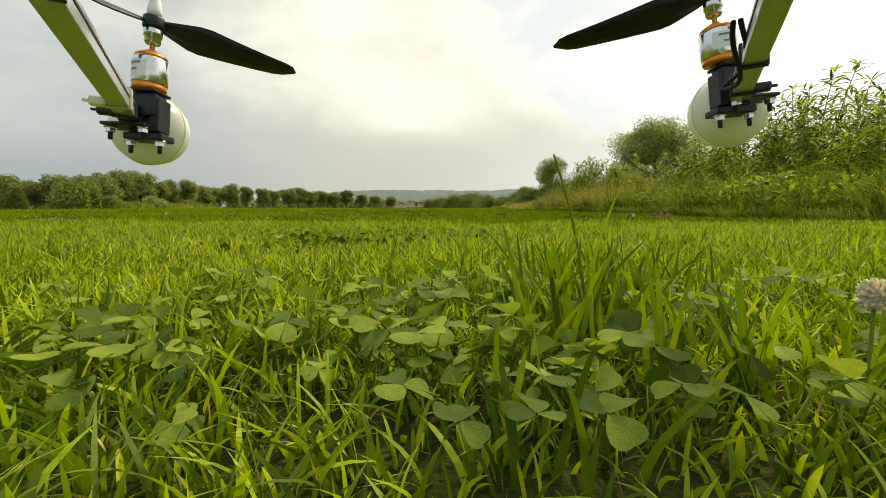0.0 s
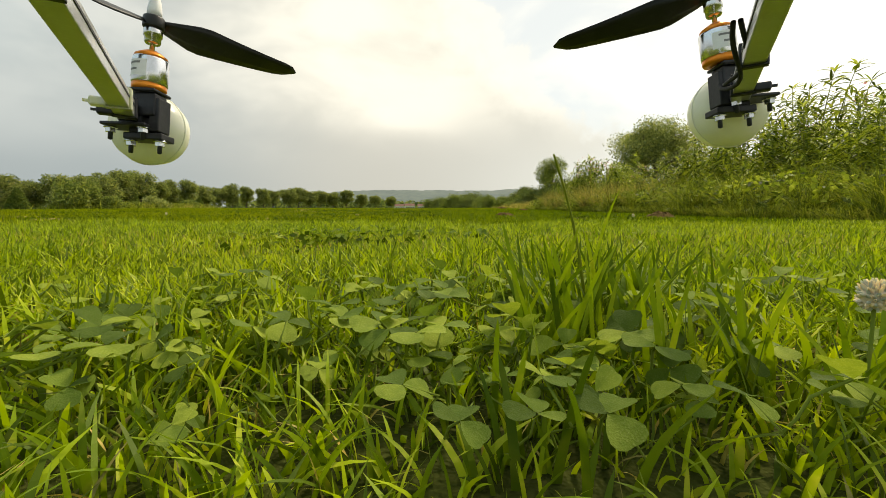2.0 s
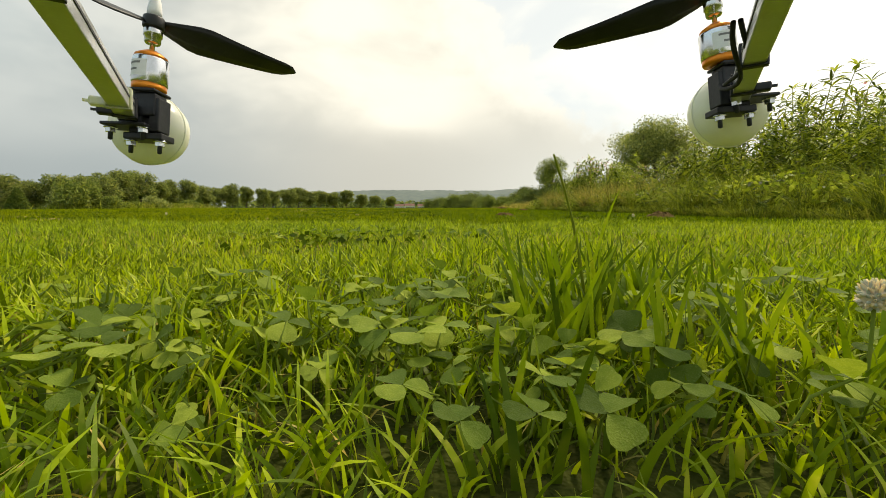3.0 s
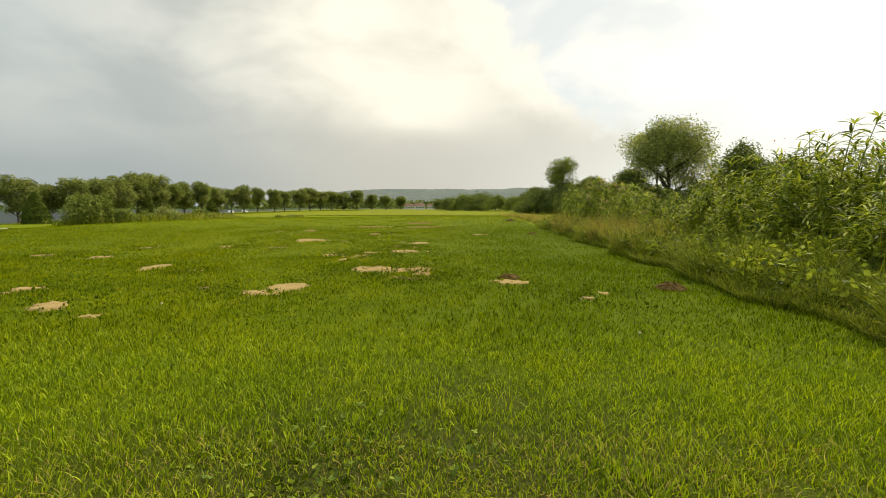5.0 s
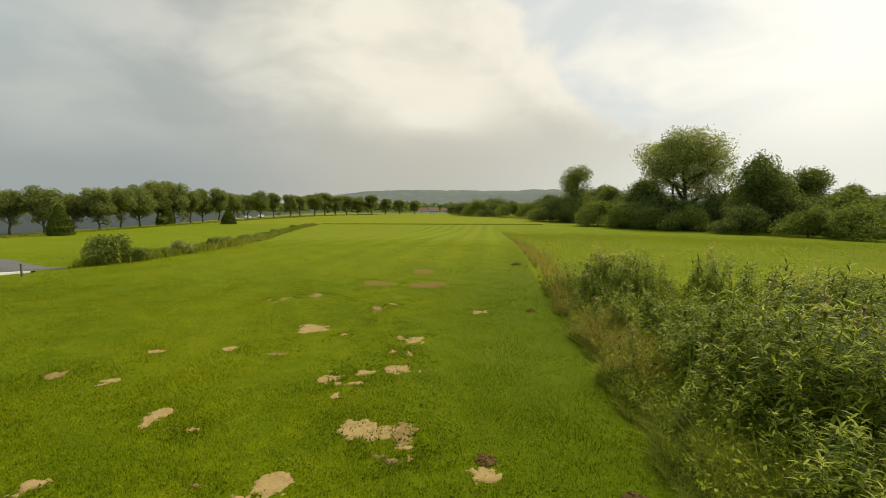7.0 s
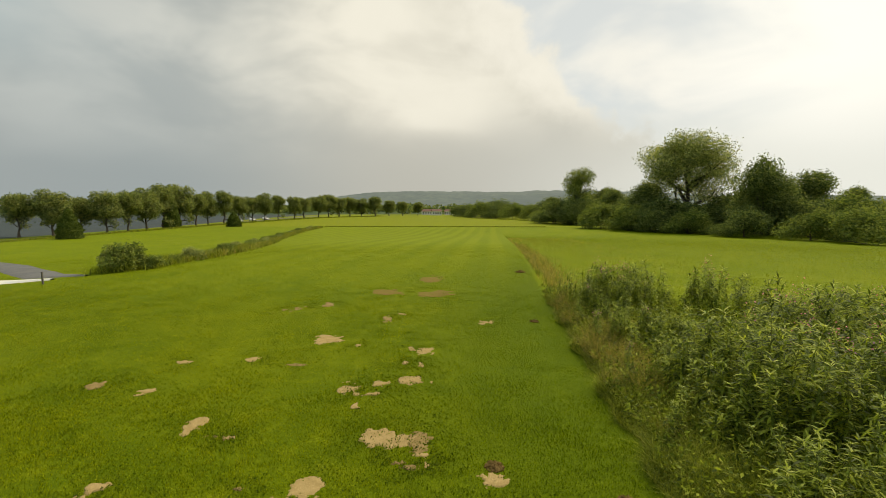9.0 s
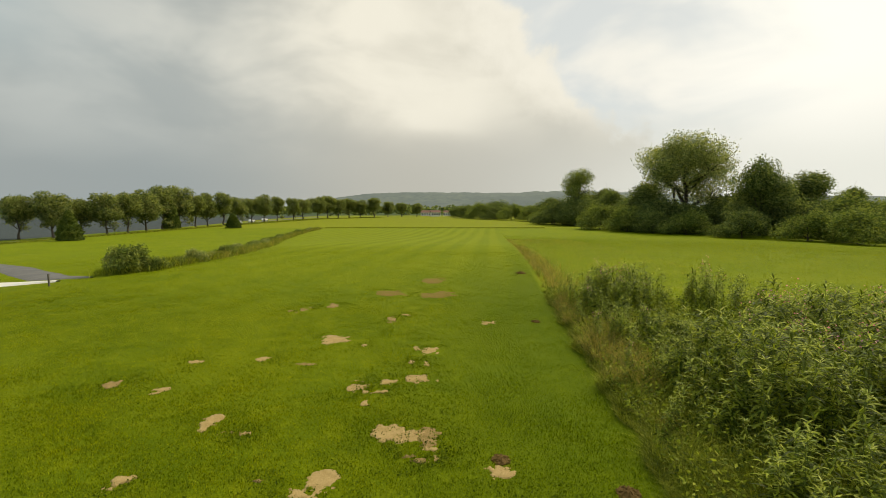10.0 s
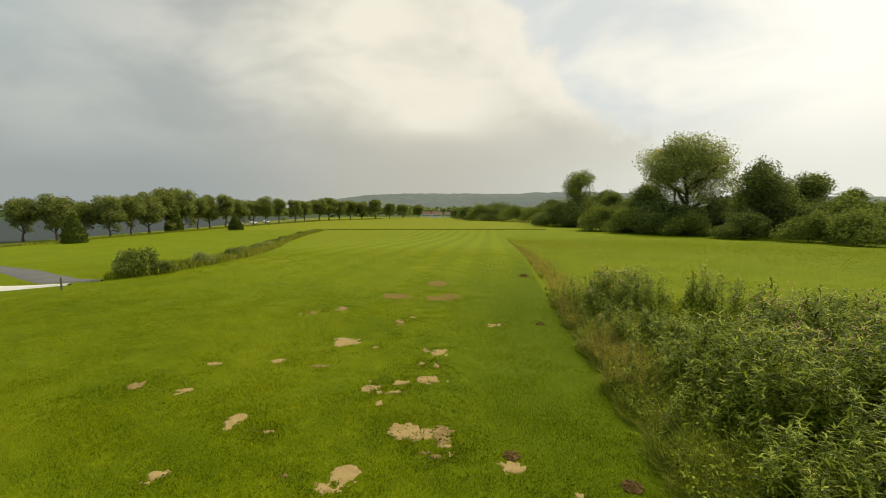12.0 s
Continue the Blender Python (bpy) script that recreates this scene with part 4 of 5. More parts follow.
def undergrowth():
    """Low leaves and rank grass that fill the weed strip."""
    n = 72000
    y = 1.3 + 20 * rng.random(n)
    x = edge_x(y) + 0.25 + 10.5 * rng.random(n) ** 1.4
    room = np.array([weed_room(a, b) for a, b in zip(x, y)])
    keep = room > 0
    x, y, room = x[keep], y[keep], room[keep]
    z = terrain(x, y) + rng.random(len(x)) ** 1.5 * (0.10 + 0.55 * room)
    v, f = leaf_cloud(rng, np.stack([x, y, z], 1), 0.042, 1.7, 0.2)
    tagged(new("undergrowth", mesh_of("undergrowth", v, f, WEED_LEAF)), "low nettle leaves filling the weed strip", "undergrowth", kind="stuff")
    n = 62000
    y = 1.2 + 20 * rng.random(n)
    x = edge_x(y) + 0.12 + 9 * rng.random(n) ** 2.4
    keep = np.array([weed_room(a, b) > 0 for a, b in zip(x, y)])
    x, y = x[keep], y[keep]
    d = np.clip((x - edge_x(y)) / 1.2, 0.25, 1)
    v, f = blades(rng, x, y, terrain(x, y), d * rng.uniform(0.35, 0.85, len(x)), np.full(len(x), 0.008), 3, 0.8)
    tagged(new("rank_grass", mesh_of("rank_grass", v, f, TALL_GRASS)), "rank unmown grass under the weeds", "grass", kind="stuff")
    n = 6000
    y = 9 + 42 * rng.random(n) ** 1.6
    x = edge_x(y) + 0.35 + np.abs(rng.normal(0, 0.9, n)) * np.clip(1.4 - y / 50, 0.3, 1) + 0.5 * rng.random(n)
    v, f = blades(rng, x, y, terrain(x, y), rng.uniform(0.25, 0.7, n) * np.clip(1.35 - y / 45, 0.3, 1), 0.006 + 0.0003 * y, 3, 0.45)
    tagged(new("dry_grass_fringe", mesh_of("dry_grass_fringe", v, f, STRAW)), "straw-coloured grass fringe beside the strip", "grass", kind="stuff")
    n = 9000
    y = 18 + 60 * rng.random(n)
    x = edge_x(y) + 0.3 + 11 * rng.random(n) ** 1.6
    v, f = blades(rng, x, y, terrain(x, y), rng.uniform(0.08, 0.22, n), 0.004 + 0.0002 * y, 1, 0.5)
    tagged(new("meadow_stalks", mesh_of("meadow_stalks", v, f, STRAW)), "thin pale seed stalks in the meadow", "grass", kind="stuff")


undergrowth()

# ---------------------------------------------------------------- bare patches and molehills on the strip
PATCHES = [(-1.98, 6.14, 0.30, 0.33, 0), (-2.2, 5.86, 0.13, 0.17, 0), (-1.0, 7.6, 0.42, 0.36, 0), (-0.76, 7.56, 0.36, 0.30, 0), (-0.42, 7.45, 0.32, 0.36, 2), (-0.50, 6.72, 0.14, 0.07, 2), (-0.23, 6.80, 0.06, 0.07, 0), (-0.32, 7.08, 0.12, 0.07, 0),
           (-0.66, 6.85, 0.11, 0.06, 2), (-2.1, 9.72, 0.22, 0.28, 0), (-1.43, 10.02, 0.2, 0.14, 0), (-1.55, 9.44, 0.22, 0.11, 0), (-1.87, 9.42, 0.1, 0.12, 0), (-1.78, 8.86, 0.1, 0.17, 0), (-0.74, 10.22, 0.38, 0.25, 0),
           (-0.5, 12.4, 0.3, 0.42, 0), (-0.87, 12.52, 0.11, 0.2, 0), (-0.97, 11.33, 0.11, 0.14, 0), (-0.57, 11.25, 0.09, 0.19, 0), (-3.5, 13.4, 0.38, 0.52, 0), (-2.46, 12.8, 0.12, 0.15, 0), (-4.97, 11.6, 0.2, 0.18, 0),
           (-3.73, 11.2, 0.24, 0.09, 2), (-2.02, 15.9, 0.33, 0.42, 2), (-1.54, 16.6, 0.17, 0.18, 0), (1.5, 15.45, 0.23, 0.25, 0), (-0.68, 24.6, 0.58, 1.1, 1), (-0.38, 20.3, 0.85, 0.95, 1), (-2.58, 21.0, 0.68, 0.7, 1),
           (-4.7, 18.2, 0.28, 0.4, 2), (-5.75, 17.4, 0.43, 0.5, 2), (-4.57, 8.0, 0.15, 0.38, 0), (-3.72, 7.6, 0.09, 0.07, 0), (-4.13, 7.64, 0.17, 0.07, 2), (0.77, 6.38, 0.21, 0.19, 0), (1.42, 5.4, 0.09, 0.11, 0), (1.68, 5.68, 0.08, 0.09, 0),
           (-6.48, 9.56, 0.32, 0.28, 0), (-4.94, 6.2, 0.18, 0.19, 0), (-6.7, 11.4, 0.22, 0.18, 0), (-7.75, 9.85, 0.28, 0.2, 2), (-3.93, 5.22, 0.20, 0.19, 0), (-3.26, 4.88, 0.1, 0.07, 0), (-4.98, 5.98, 0.09, 0.1, 0),
           (-2.88, 6.2, 0.07, 0.07, 2), (-0.78, 2.25, 0.09, 0.07, 1)]


def mottle(x, y, scale, seed):
    """Smooth random values from 0 to 1 over the plan, that change within 1 / scale metres."""
    x, y = np.asarray(x, float) * scale, np.asarray(y, float) * scale
    i, j = np.floor(x), np.floor(y)
    u, v = x - i, y - j
    u, v = u * u * (3 - 2 * u), v * v * (3 - 2 * v)

    def corner(a, b):
        return np.modf(np.abs(np.sin((i + a) * 127.1 + (j + b) * 311.7 + seed * 74.7) * 43758.5453))[0]

    return (corner(0, 0) * (1 - u) + corner(1, 0) * u) * (1 - v) + (corner(0, 1) * (1 - u) + corner(1, 1) * u) * v


def patch_depth(x, y, a, b, rx, ry):
    """How far inside one worn patch points lie: above 0 is bare, the outline is ragged."""
    r = math.sqrt(rx * ry)
    rough = 1.1 * (mottle(x, y, 1.1 / r, 1) - 0.5) + 0.8 * (mottle(x, y, 2.6 / r, 2) - 0.5) + 0.45 * (mottle(x, y, 7 / r, 3) - 0.5)
    return 0.76 - np.hypot((x - a) / rx, (y - b) / ry) + rough


def bare(x, y):
    """The depth inside the nearest patch, for many points."""
    best = np.full(np.shape(x), -9.0)
    for a, b, rx, ry, _ in PATCHES:
        near = (np.abs(x - a) < 3 * rx) & (np.abs(y - b) < 3 * ry)
        best[near] = np.maximum(best[near], patch_depth(x[near], y[near], a, b, rx, ry))
    return best


def make_patch(k, a, b, rx, ry, kind):
    """Worn soil with a ragged outline and islands, a little uneven, its rim sunk into the turf."""
    r2 = np.random.default_rng(500 + k)
    n = 42
    gx, gy = np.meshgrid(np.linspace(-1.7, 1.7, n + 1) * rx, np.linspace(-1.7, 1.7, n + 1) * ry)
    gx, gy = gx + r2.normal(0, 0.018, gx.shape) * rx, gy + r2.normal(0, 0.018, gy.shape) * ry
    deep = patch_depth(gx + a, gy + b, a, b, rx, ry)
    gz = np.where(deep > 0.06, 0.003 + 0.007 * (k % 3) + 0.006 * mottle(gx, gy, 14, k), -0.004) + r2.normal(0, 0.0012, gx.shape)
    i, j = np.meshgrid(np.arange(n), np.arange(n))
    q = (j * (n + 1) + i).ravel()
    quads = np.stack([q, q + 1, q + n + 2, q + n + 1], 1)
    quads = quads[deep.ravel()[quads].max(1) > 0.0]
    keep, index = np.unique(quads, return_inverse=True)
    verts = np.stack([gx.ravel(), gy.ravel(), gz.ravel()], 1)[keep]
    ob = new("bare_patch", mesh_of("bare_patch", verts, index.reshape(quads.shape), (SAND, CLAY, WORN)[kind], True))
    ob.matrix_basis = Matrix.Translation((a, b, lift(a, b)))
    tagged(ob, ("bare sandy soil patch worn in the grass", "thin reddish worn earth in the mown grass", "brownish worn soil thinly overgrown with grass")[kind], "bare patch", "bare patches on the strip", "stuff")


for k, spot in enumerate(PATCHES):
    make_patch(k, *spot)


def low_weeds():
    """Dark flat-leaved weeds that grow round the bare patches."""
    g = np.random.default_rng(71)
    spots = []
    for a, b, rx, ry, kind in PATCHES:
        n = int(240 + 4200 * min(rx * ry, 0.25))
        x, y = a + g.normal(0, 1.5 * rx + 0.12, n), b + g.normal(0, 1.5 * ry + 0.16, n)
        deep = patch_depth(x, y, a, b, rx, ry)
        keep = (deep < 0.12) & (mottle(x, y, 3.0, 9) + 0.35 * mottle(x, y, 11, 4) > 0.62)
        spots.append(np.stack([x[keep], y[keep]], 1))
    x = g.uniform(-5.5, 0.6, 16000)
    y = g.uniform(8.2, 22, 16000)
    keep = mottle(x, y, 0.7, 5) * mottle(x, y, 2.6, 6) > 0.42
    spots.append(np.stack([x[keep], y[keep]], 1))
    q = np.concatenate(spots)
    z = terrain(q[:, 0], q[:, 1]) + g.uniform(0.006, 0.034, len(q))
    v, f = leaf_cloud(g, np.concatenate([q, z[:, None]], 1), 0.024, 1.1)
    tagged(new("low_weeds", mesh_of("low_weeds", v, f, LOW_WEED)), "dark flat-leaved weeds round the bare patches", "weeds", kind="stuff")


low_weeds()


def make_molehill(x, y, r, h, seed):
    r2 = np.random.default_rng(seed)
    hill = new("molehill")
    hill.matrix_basis = Matrix.Translation((x, y, lift(x, y)))
    bm = lathe([(r * 1.1, -0.02), (r, 0.012), (r * 0.75, h * 0.45), (r * 0.4, h * 0.85), (0, h)], 30)
    for v in bm.verts:
        v.co += Vector(r2.normal(0, r * 0.05, 3))
    part("mound", from_bm("mound", bm, EARTH, False), hill)
    bms = []
    for k in range(70):
        a, d = r2.uniform(0, 6.28), r * 1.05 * math.sqrt(r2.random())
        b = bmesh.new()
        bmesh.ops.create_icosphere(b, subdivisions=1, radius=r * r2.uniform(0.06, 0.16))
        for v in b.verts:
            v.co = v.co * r2.uniform(0.7, 1.25) + Vector((d * math.cos(a), d * math.sin(a), h * max(0.1, 1 - d / r)))
        bms.append(b)
    part("loose_earth", from_bm("clods", join(*bms), EARTH, False), hill, "loose crumbly clods")
    tagged(hill, "fresh dark brown molehill of crumbly earth", "molehill", "molehills")


make_molehill(0.82, 6.76, 0.15, 0.06, 1)
make_molehill(2.54, 5.9, 0.165, 0.08, 2)
make_molehill(4.7, 27.5, 0.3, 0.12, 3)
make_molehill(3.2, 15.6, 0.16, 0.06, 4)


# ---------------------------------------------------------------- lawn blades
START = (-0.362, 0.715)
AHEAD = (math.sin(radians(3.25)), math.cos(radians(3.25)))


def from_start(f, s):
    """Plan point f metres ahead of the take-off spot and s metres to its right."""
    return START[0] + AHEAD[0] * f + AHEAD[1] * s, START[1] + AHEAD[1] * f - AHEAD[0] * s


def scatter(rng, n, near, far, spread):
    """Points in a fan ahead of the take-off spot, evenly over its area."""
    f = np.sqrt(rng.uniform(near ** 2, far ** 2, n)) * (rng.uniform(0.86, 1.16, n) if near > 0.5 else 1.0)
    s = rng.uniform(-1, 1, n) * (f * spread + 0.1) * rng.uniform(0.8, 1.25, n)
    x, y = from_start(f, s)
    keep = (bare(x, y) < 0.12 - 0.25 * rng.random(n)) & (x < 2.42 + 0.104 * y + 0.35 * rng.random(n))
    clump = np.sin(7.3 * x + 3 * np.sin(5.1 * y)) * np.cos(6.7 * y + 2.7 * np.sin(4.3 * x)) + 0.7 * np.sin(2.1 * x + 2 * np.sin(1.7 * y)) * np.cos(1.9 * y)
    keep &= clump > rng.random(n) * 2.2 - 1.95
    return x[keep], y[keep], f[keep], s[keep]


def lawn(name, seed, n, near, far, spread, h, w, segs, bend, mat, label, pow_h=1.0):
    rng = np.random.default_rng(seed)
    x, y, f, s = scatter(rng, n, near, far, spread)
    tall = 0.85 + 0.5 * np.array([noise.noise((a * 2.2, b * 2.2, 1.5)) for a, b in zip(x, y)]) if n < 120000 else 0.85 + 0.3 * np.sin(x * 2.1 + 1.3 * np.sin(y * 1.7)) * np.cos(y * 1.3)
    hh = h * tall * (0.45 + 0.75 * rng.random(len(x)) ** pow_h)
    if near < 0.5:
        hh *= 0.55 + 0.45 * smooth(0.12, 0.5, f)
    v, t = blades(rng, x, y, terrain(x, y) - 0.003, hh, w * rng.uniform(0.6, 1.35, len(x)) * (1 + 0.0 * f), segs, bend)
    tagged(new(name, mesh_of(name, v, t, mat)), label, "grass", kind="stuff")


lawn("near_grass", 1, 30000, 0.10, 1.05, 1.15, 0.076, 0.0039, 5, 0.6, GRASS, "fresh green grass blades at the take-off spot")
lawn("near_straw", 2, 9000, 0.12, 2.0, 1.15, 0.060, 0.0028, 4, 0.9, STRAW, "dry yellowed blades among the grass")
lawn("lawn_grass", 3, 105000, 1.0, 3.2, 1.4, 0.062, 0.0043, 3, 0.55, GRASS, "green lawn grass around the take-off spot")
lawn("strip_grass", 4, 200000, 3.1, 8.5, 1.45, 0.056, 0.0075, 2, 0.55, LAWN_BLADE, "short mown grass of the strip")
lawn("far_strip_grass", 5, 360000, 8.3, 19.0, 1.35, 0.050, 0.011, 1, 0.5, LAWN_BLADE, "short mown grass farther along the strip")
lawn("distant_strip_grass", 6, 260000, 18.8, 46.0, 1.05, 0.055, 0.025, 1, 0.5, MEADOW_BLADE, "mown grass in the distance")


def meadow_grass():
    """Longer uneven grass of the meadow beyond the weeds."""
    rng = np.random.default_rng(66)
    n = 170000
    y = 12 + 108 * (1 - np.sqrt(1 - rng.random(n)))
    x = 2.42 + 0.104 * y + 0.3 + (25 + 0.55 * y) * rng.random(n)
    keep = (x > 8) | (y > 20)
    x, y = x[keep], y[keep]
    v, t = blades(rng, x, y, terrain(x, y), rng.uniform(0.03, 0.08, len(x)), 0.008 + 0.0007 * y, 1, 0.7)
    tagged(new("meadow_grass", mesh_of("meadow_grass", v, t, MEADOW_BLADE)), "longer yellow-green meadow grass", "grass", kind="stuff")


meadow_grass()


def grass_tuft_near(name, f, s, n, h, seed, label, mat):
    """A tuft of taller blades, each a part."""
    rng = np.random.default_rng(seed)
    x0, y0 = from_start(f, s)
    tuft = new(name)
    tuft.matrix_basis = Matrix.Translation((x0, y0, lift(x0, y0) - 0.003))
    for k in range(n):
        a, r = rng.uniform(0, math.tau), 0.055 * math.sqrt(rng.random())
        v, t = blades(rng, np.array([r * math.cos(a)]), np.array([r * math.sin(a)]), np.zeros(1), np.array([h * rng.uniform(0.6, 1.05)]), np.array([0.0058]), 7, 0.3)
        part("blade", mesh_of("blade", v, t, mat), tuft)
    tagged(tuft, label, "grass tuft")


grass_tuft_near("grass_tuft", 0.40, 0.115, 46, 0.135, 21, "tuft of taller green grass blades darkened as in shade", GRASS_SHADE)
grass_tuft_near("grass_tuft", 0.47, 0.165, 46, 0.125, 22, "tuft of taller green grass blades darkened as in shade", GRASS_SHADE)
grass_tuft_near("grass_tuft", 0.55, 0.22, 40, 0.115, 23, "loose green tuft of taller grass blades", GRASS_SHADE)


for k, (f, s, n, h) in enumerate(((0.33, 0.19, 30, 0.105), (0.30, 0.27, 26, 0.09), (0.62, 0.36, 36, 0.11), (0.72, 0.17, 36, 0.11), (0.24, 0.055, 16, 0.085))):
    grass_tuft_near("grass_tuft", f, s, n, h, 30 + k, "loose green tuft of taller grass blades", GRASS_SHADE)


def grass_stalk():
    """One tall bent grass stalk before the lens."""
    x0, y0 = from_start(0.42, 0.138)
    base = Vector((x0, y0, lift(x0, y0)))
    stalk = new("grass_stalk")
    stalk.matrix_basis = Matrix.Translation(base)
    line = [Vector((-0.012 * t ** 2 * 3, 0.0, 0.19 * t)) for t in np.linspace(0, 1, 7)]
    part("stem", tubes("stem", [(line, [0.0019 - 0.00016 * k for k in range(7)])], TALL_GRASS, 6), stalk)
    rng = np.random.default_rng(3)
    v, f = blades(rng, np.array([0.0, 0.001]), np.array([0.0, 0.001]), np.array([0.05, 0.02]), np.array([0.12, 0.10]), np.array([0.005, 0.006]), 6, 0.35)
    part("blade", mesh_of("blade", v, f, GRASS), stalk)
    tagged(stalk, "single tall bent green grass stalk", "grass stalk")


grass_stalk()


# ---------------------------------------------------------------- clover
def leaflet_mesh():
    """A rounded clover leaflet along +x with a slight fold."""
    verts, faces = [(0, 0, 0)], []
    rows = [(0.16, 0.20), (0.42, 0.44), (0.70, 0.56), (0.90, 0.50), (0.985, 0.30)]
    for t, w in rows:
        for q in (-1, -0.5, 0, 0.5, 1):
            notch = 0.03 if t > 0.9 and q == 0 else 0
            verts.append((t - notch, q * w, 0.10 * abs(q) * w * 2 - 0.12 * t * t + 0.05 * t))
    faces = [(0, 1, 2, 2), (0, 2, 3, 3), (0, 3, 4, 4), (0, 4, 5, 5)]
    bm = bmesh.new()
    vs = [bm.verts.new(v) for v in verts]
    for f in faces:
        bm.faces.new([vs[i] for i in dict.fromkeys(f)])
    for k in range(4):
        for q in range(4):
            a = 1 + k * 5 + q
            bm.faces.new((vs[a], vs[a + 1], vs[a + 6], vs[a + 5]))
    return from_bm("leaflet", bm, CLOVER)


LEAFLET = leaflet_mesh()


def make_clover(seed):
    r = np.random.default_rng(seed)
    plant = new("clover_plant")
    h = 0.046
    line = [Vector((0.012 * math.sin(t * 1.5) * r.normal(0, 1), 0.012 * math.sin(t * 1.3) * r.normal(0, 0.4), h * t)) for t in np.linspace(0, 1, 5)]
    part("stem", tubes("stem", [(line, [0.0009] * 5)], STEM, 5), plant)
    for k in range(3):
        m = Matrix.Translation(line[-1]) @ Matrix.Rotation(k * math.tau / 3 + r.normal(0, 0.15), 4, "Z") @ Matrix.Rotation(r.normal(-0.05, 0.30), 4, "Y") @ Matrix.Scale(0.0168 * r.uniform(0.9, 1.15), 4)
        part("leaflet", LEAFLET, plant, "", m)
    return tagged(plant, "white clover plant with three rounded leaflets", "clover", "clover in the lawn")


clovers = [make_clover(600 + k) for k in range(6)]
rng = np.random.default_rng(12)
placed = []
while len(placed) < 290:
    if len(placed) < 235:
        f = 0.225 + 0.40 * rng.random() ** 1.2
        s = rng.normal(-0.03 * f, 0.5) * f
        if abs(s) > f * 1.1 + 0.04 or noise.noise((s * 9, f * 9, 2.0)) < -0.22:
            continue
        x, y = from_start(f, s)
    else:
        x, y = -0.55 + rng.normal(0, 0.28), 2.62 + rng.normal(0, 0.2)
    if any((x - a) ** 2 + (y - b) ** 2 < 0.00030 for a, b in placed):
        continue
    k = len(placed)
    ob = clovers[k] if k < 6 else copy_thing(clovers[k % 6], Matrix.Identity(4))
    near = math.hypot(x - START[0], y - START[1])
    size = rng.uniform(0.7, 1.25) * (1.0 if near > 0.3 else 0.85)
    ob.matrix_basis = Matrix.Translation((x, y, lift(x, y) - 0.002)) @ Matrix.Rotation(rng.uniform(0, 6.28), 4, "Z") @ Matrix.Rotation(rng.normal(0, 0.4), 4, "X") @ Matrix.Scale(size, 4)
    placed.append((x, y))


def clover_flower(f, s, h, r, label):
    x0, y0 = from_start(f, s)
    flower = new("clover_flower")
    flower.matrix_basis = Matrix.Translation((x0, y0, lift(x0, y0) - 0.003))
    line = [Vector((0.004 * math.sin(t * 2), 0, h * t)) for t in np.linspace(0, 1, 5)]
    part("stalk", tubes("stalk", [(line, [0.0012] * 5)], STEM, 6), flower)
    g = np.random.default_rng(8)
    top = line[-1] + Vector((0, 0, r * 0.6))
    bm = bmesh.new()
    bmesh.ops.create_icosphere(bm, subdivisions=3, radius=r * 0.72, matrix=Matrix.Translation(top))
    part("core", from_bm("core", bm, WHITE_PETAL), flower)
    d = g.normal(size=(130, 3))
    d /= np.linalg.norm(d, axis=1)[:, None]
    lists = [([top + Vector(q) * r * 0.5, top + Vector(q) * r * 0.85 + Vector((0, 0, r * 0.1)), top + Vector(q) * r * 1.05 + Vector((0, 0, r * 0.16))], [r * 0.08, r * 0.115, r * 0.04]) for q in d]
    part("bloom", tubes("bloom", lists, WHITE_PETAL, 5), flower, "small creamy white florets")
    tagged(flower, label, "clover flower")


clover_flower(0.262, 0.254, 0.085, 0.0098, "round white clover blossom on a thin stalk")
clover_flower(4.2, -2.6, 0.07, 0.011, "small white clover blossom in the lawn")
clover_flower(3.3, 1.4, 0.07, 0.011, "small white clover blossom in the lawn")


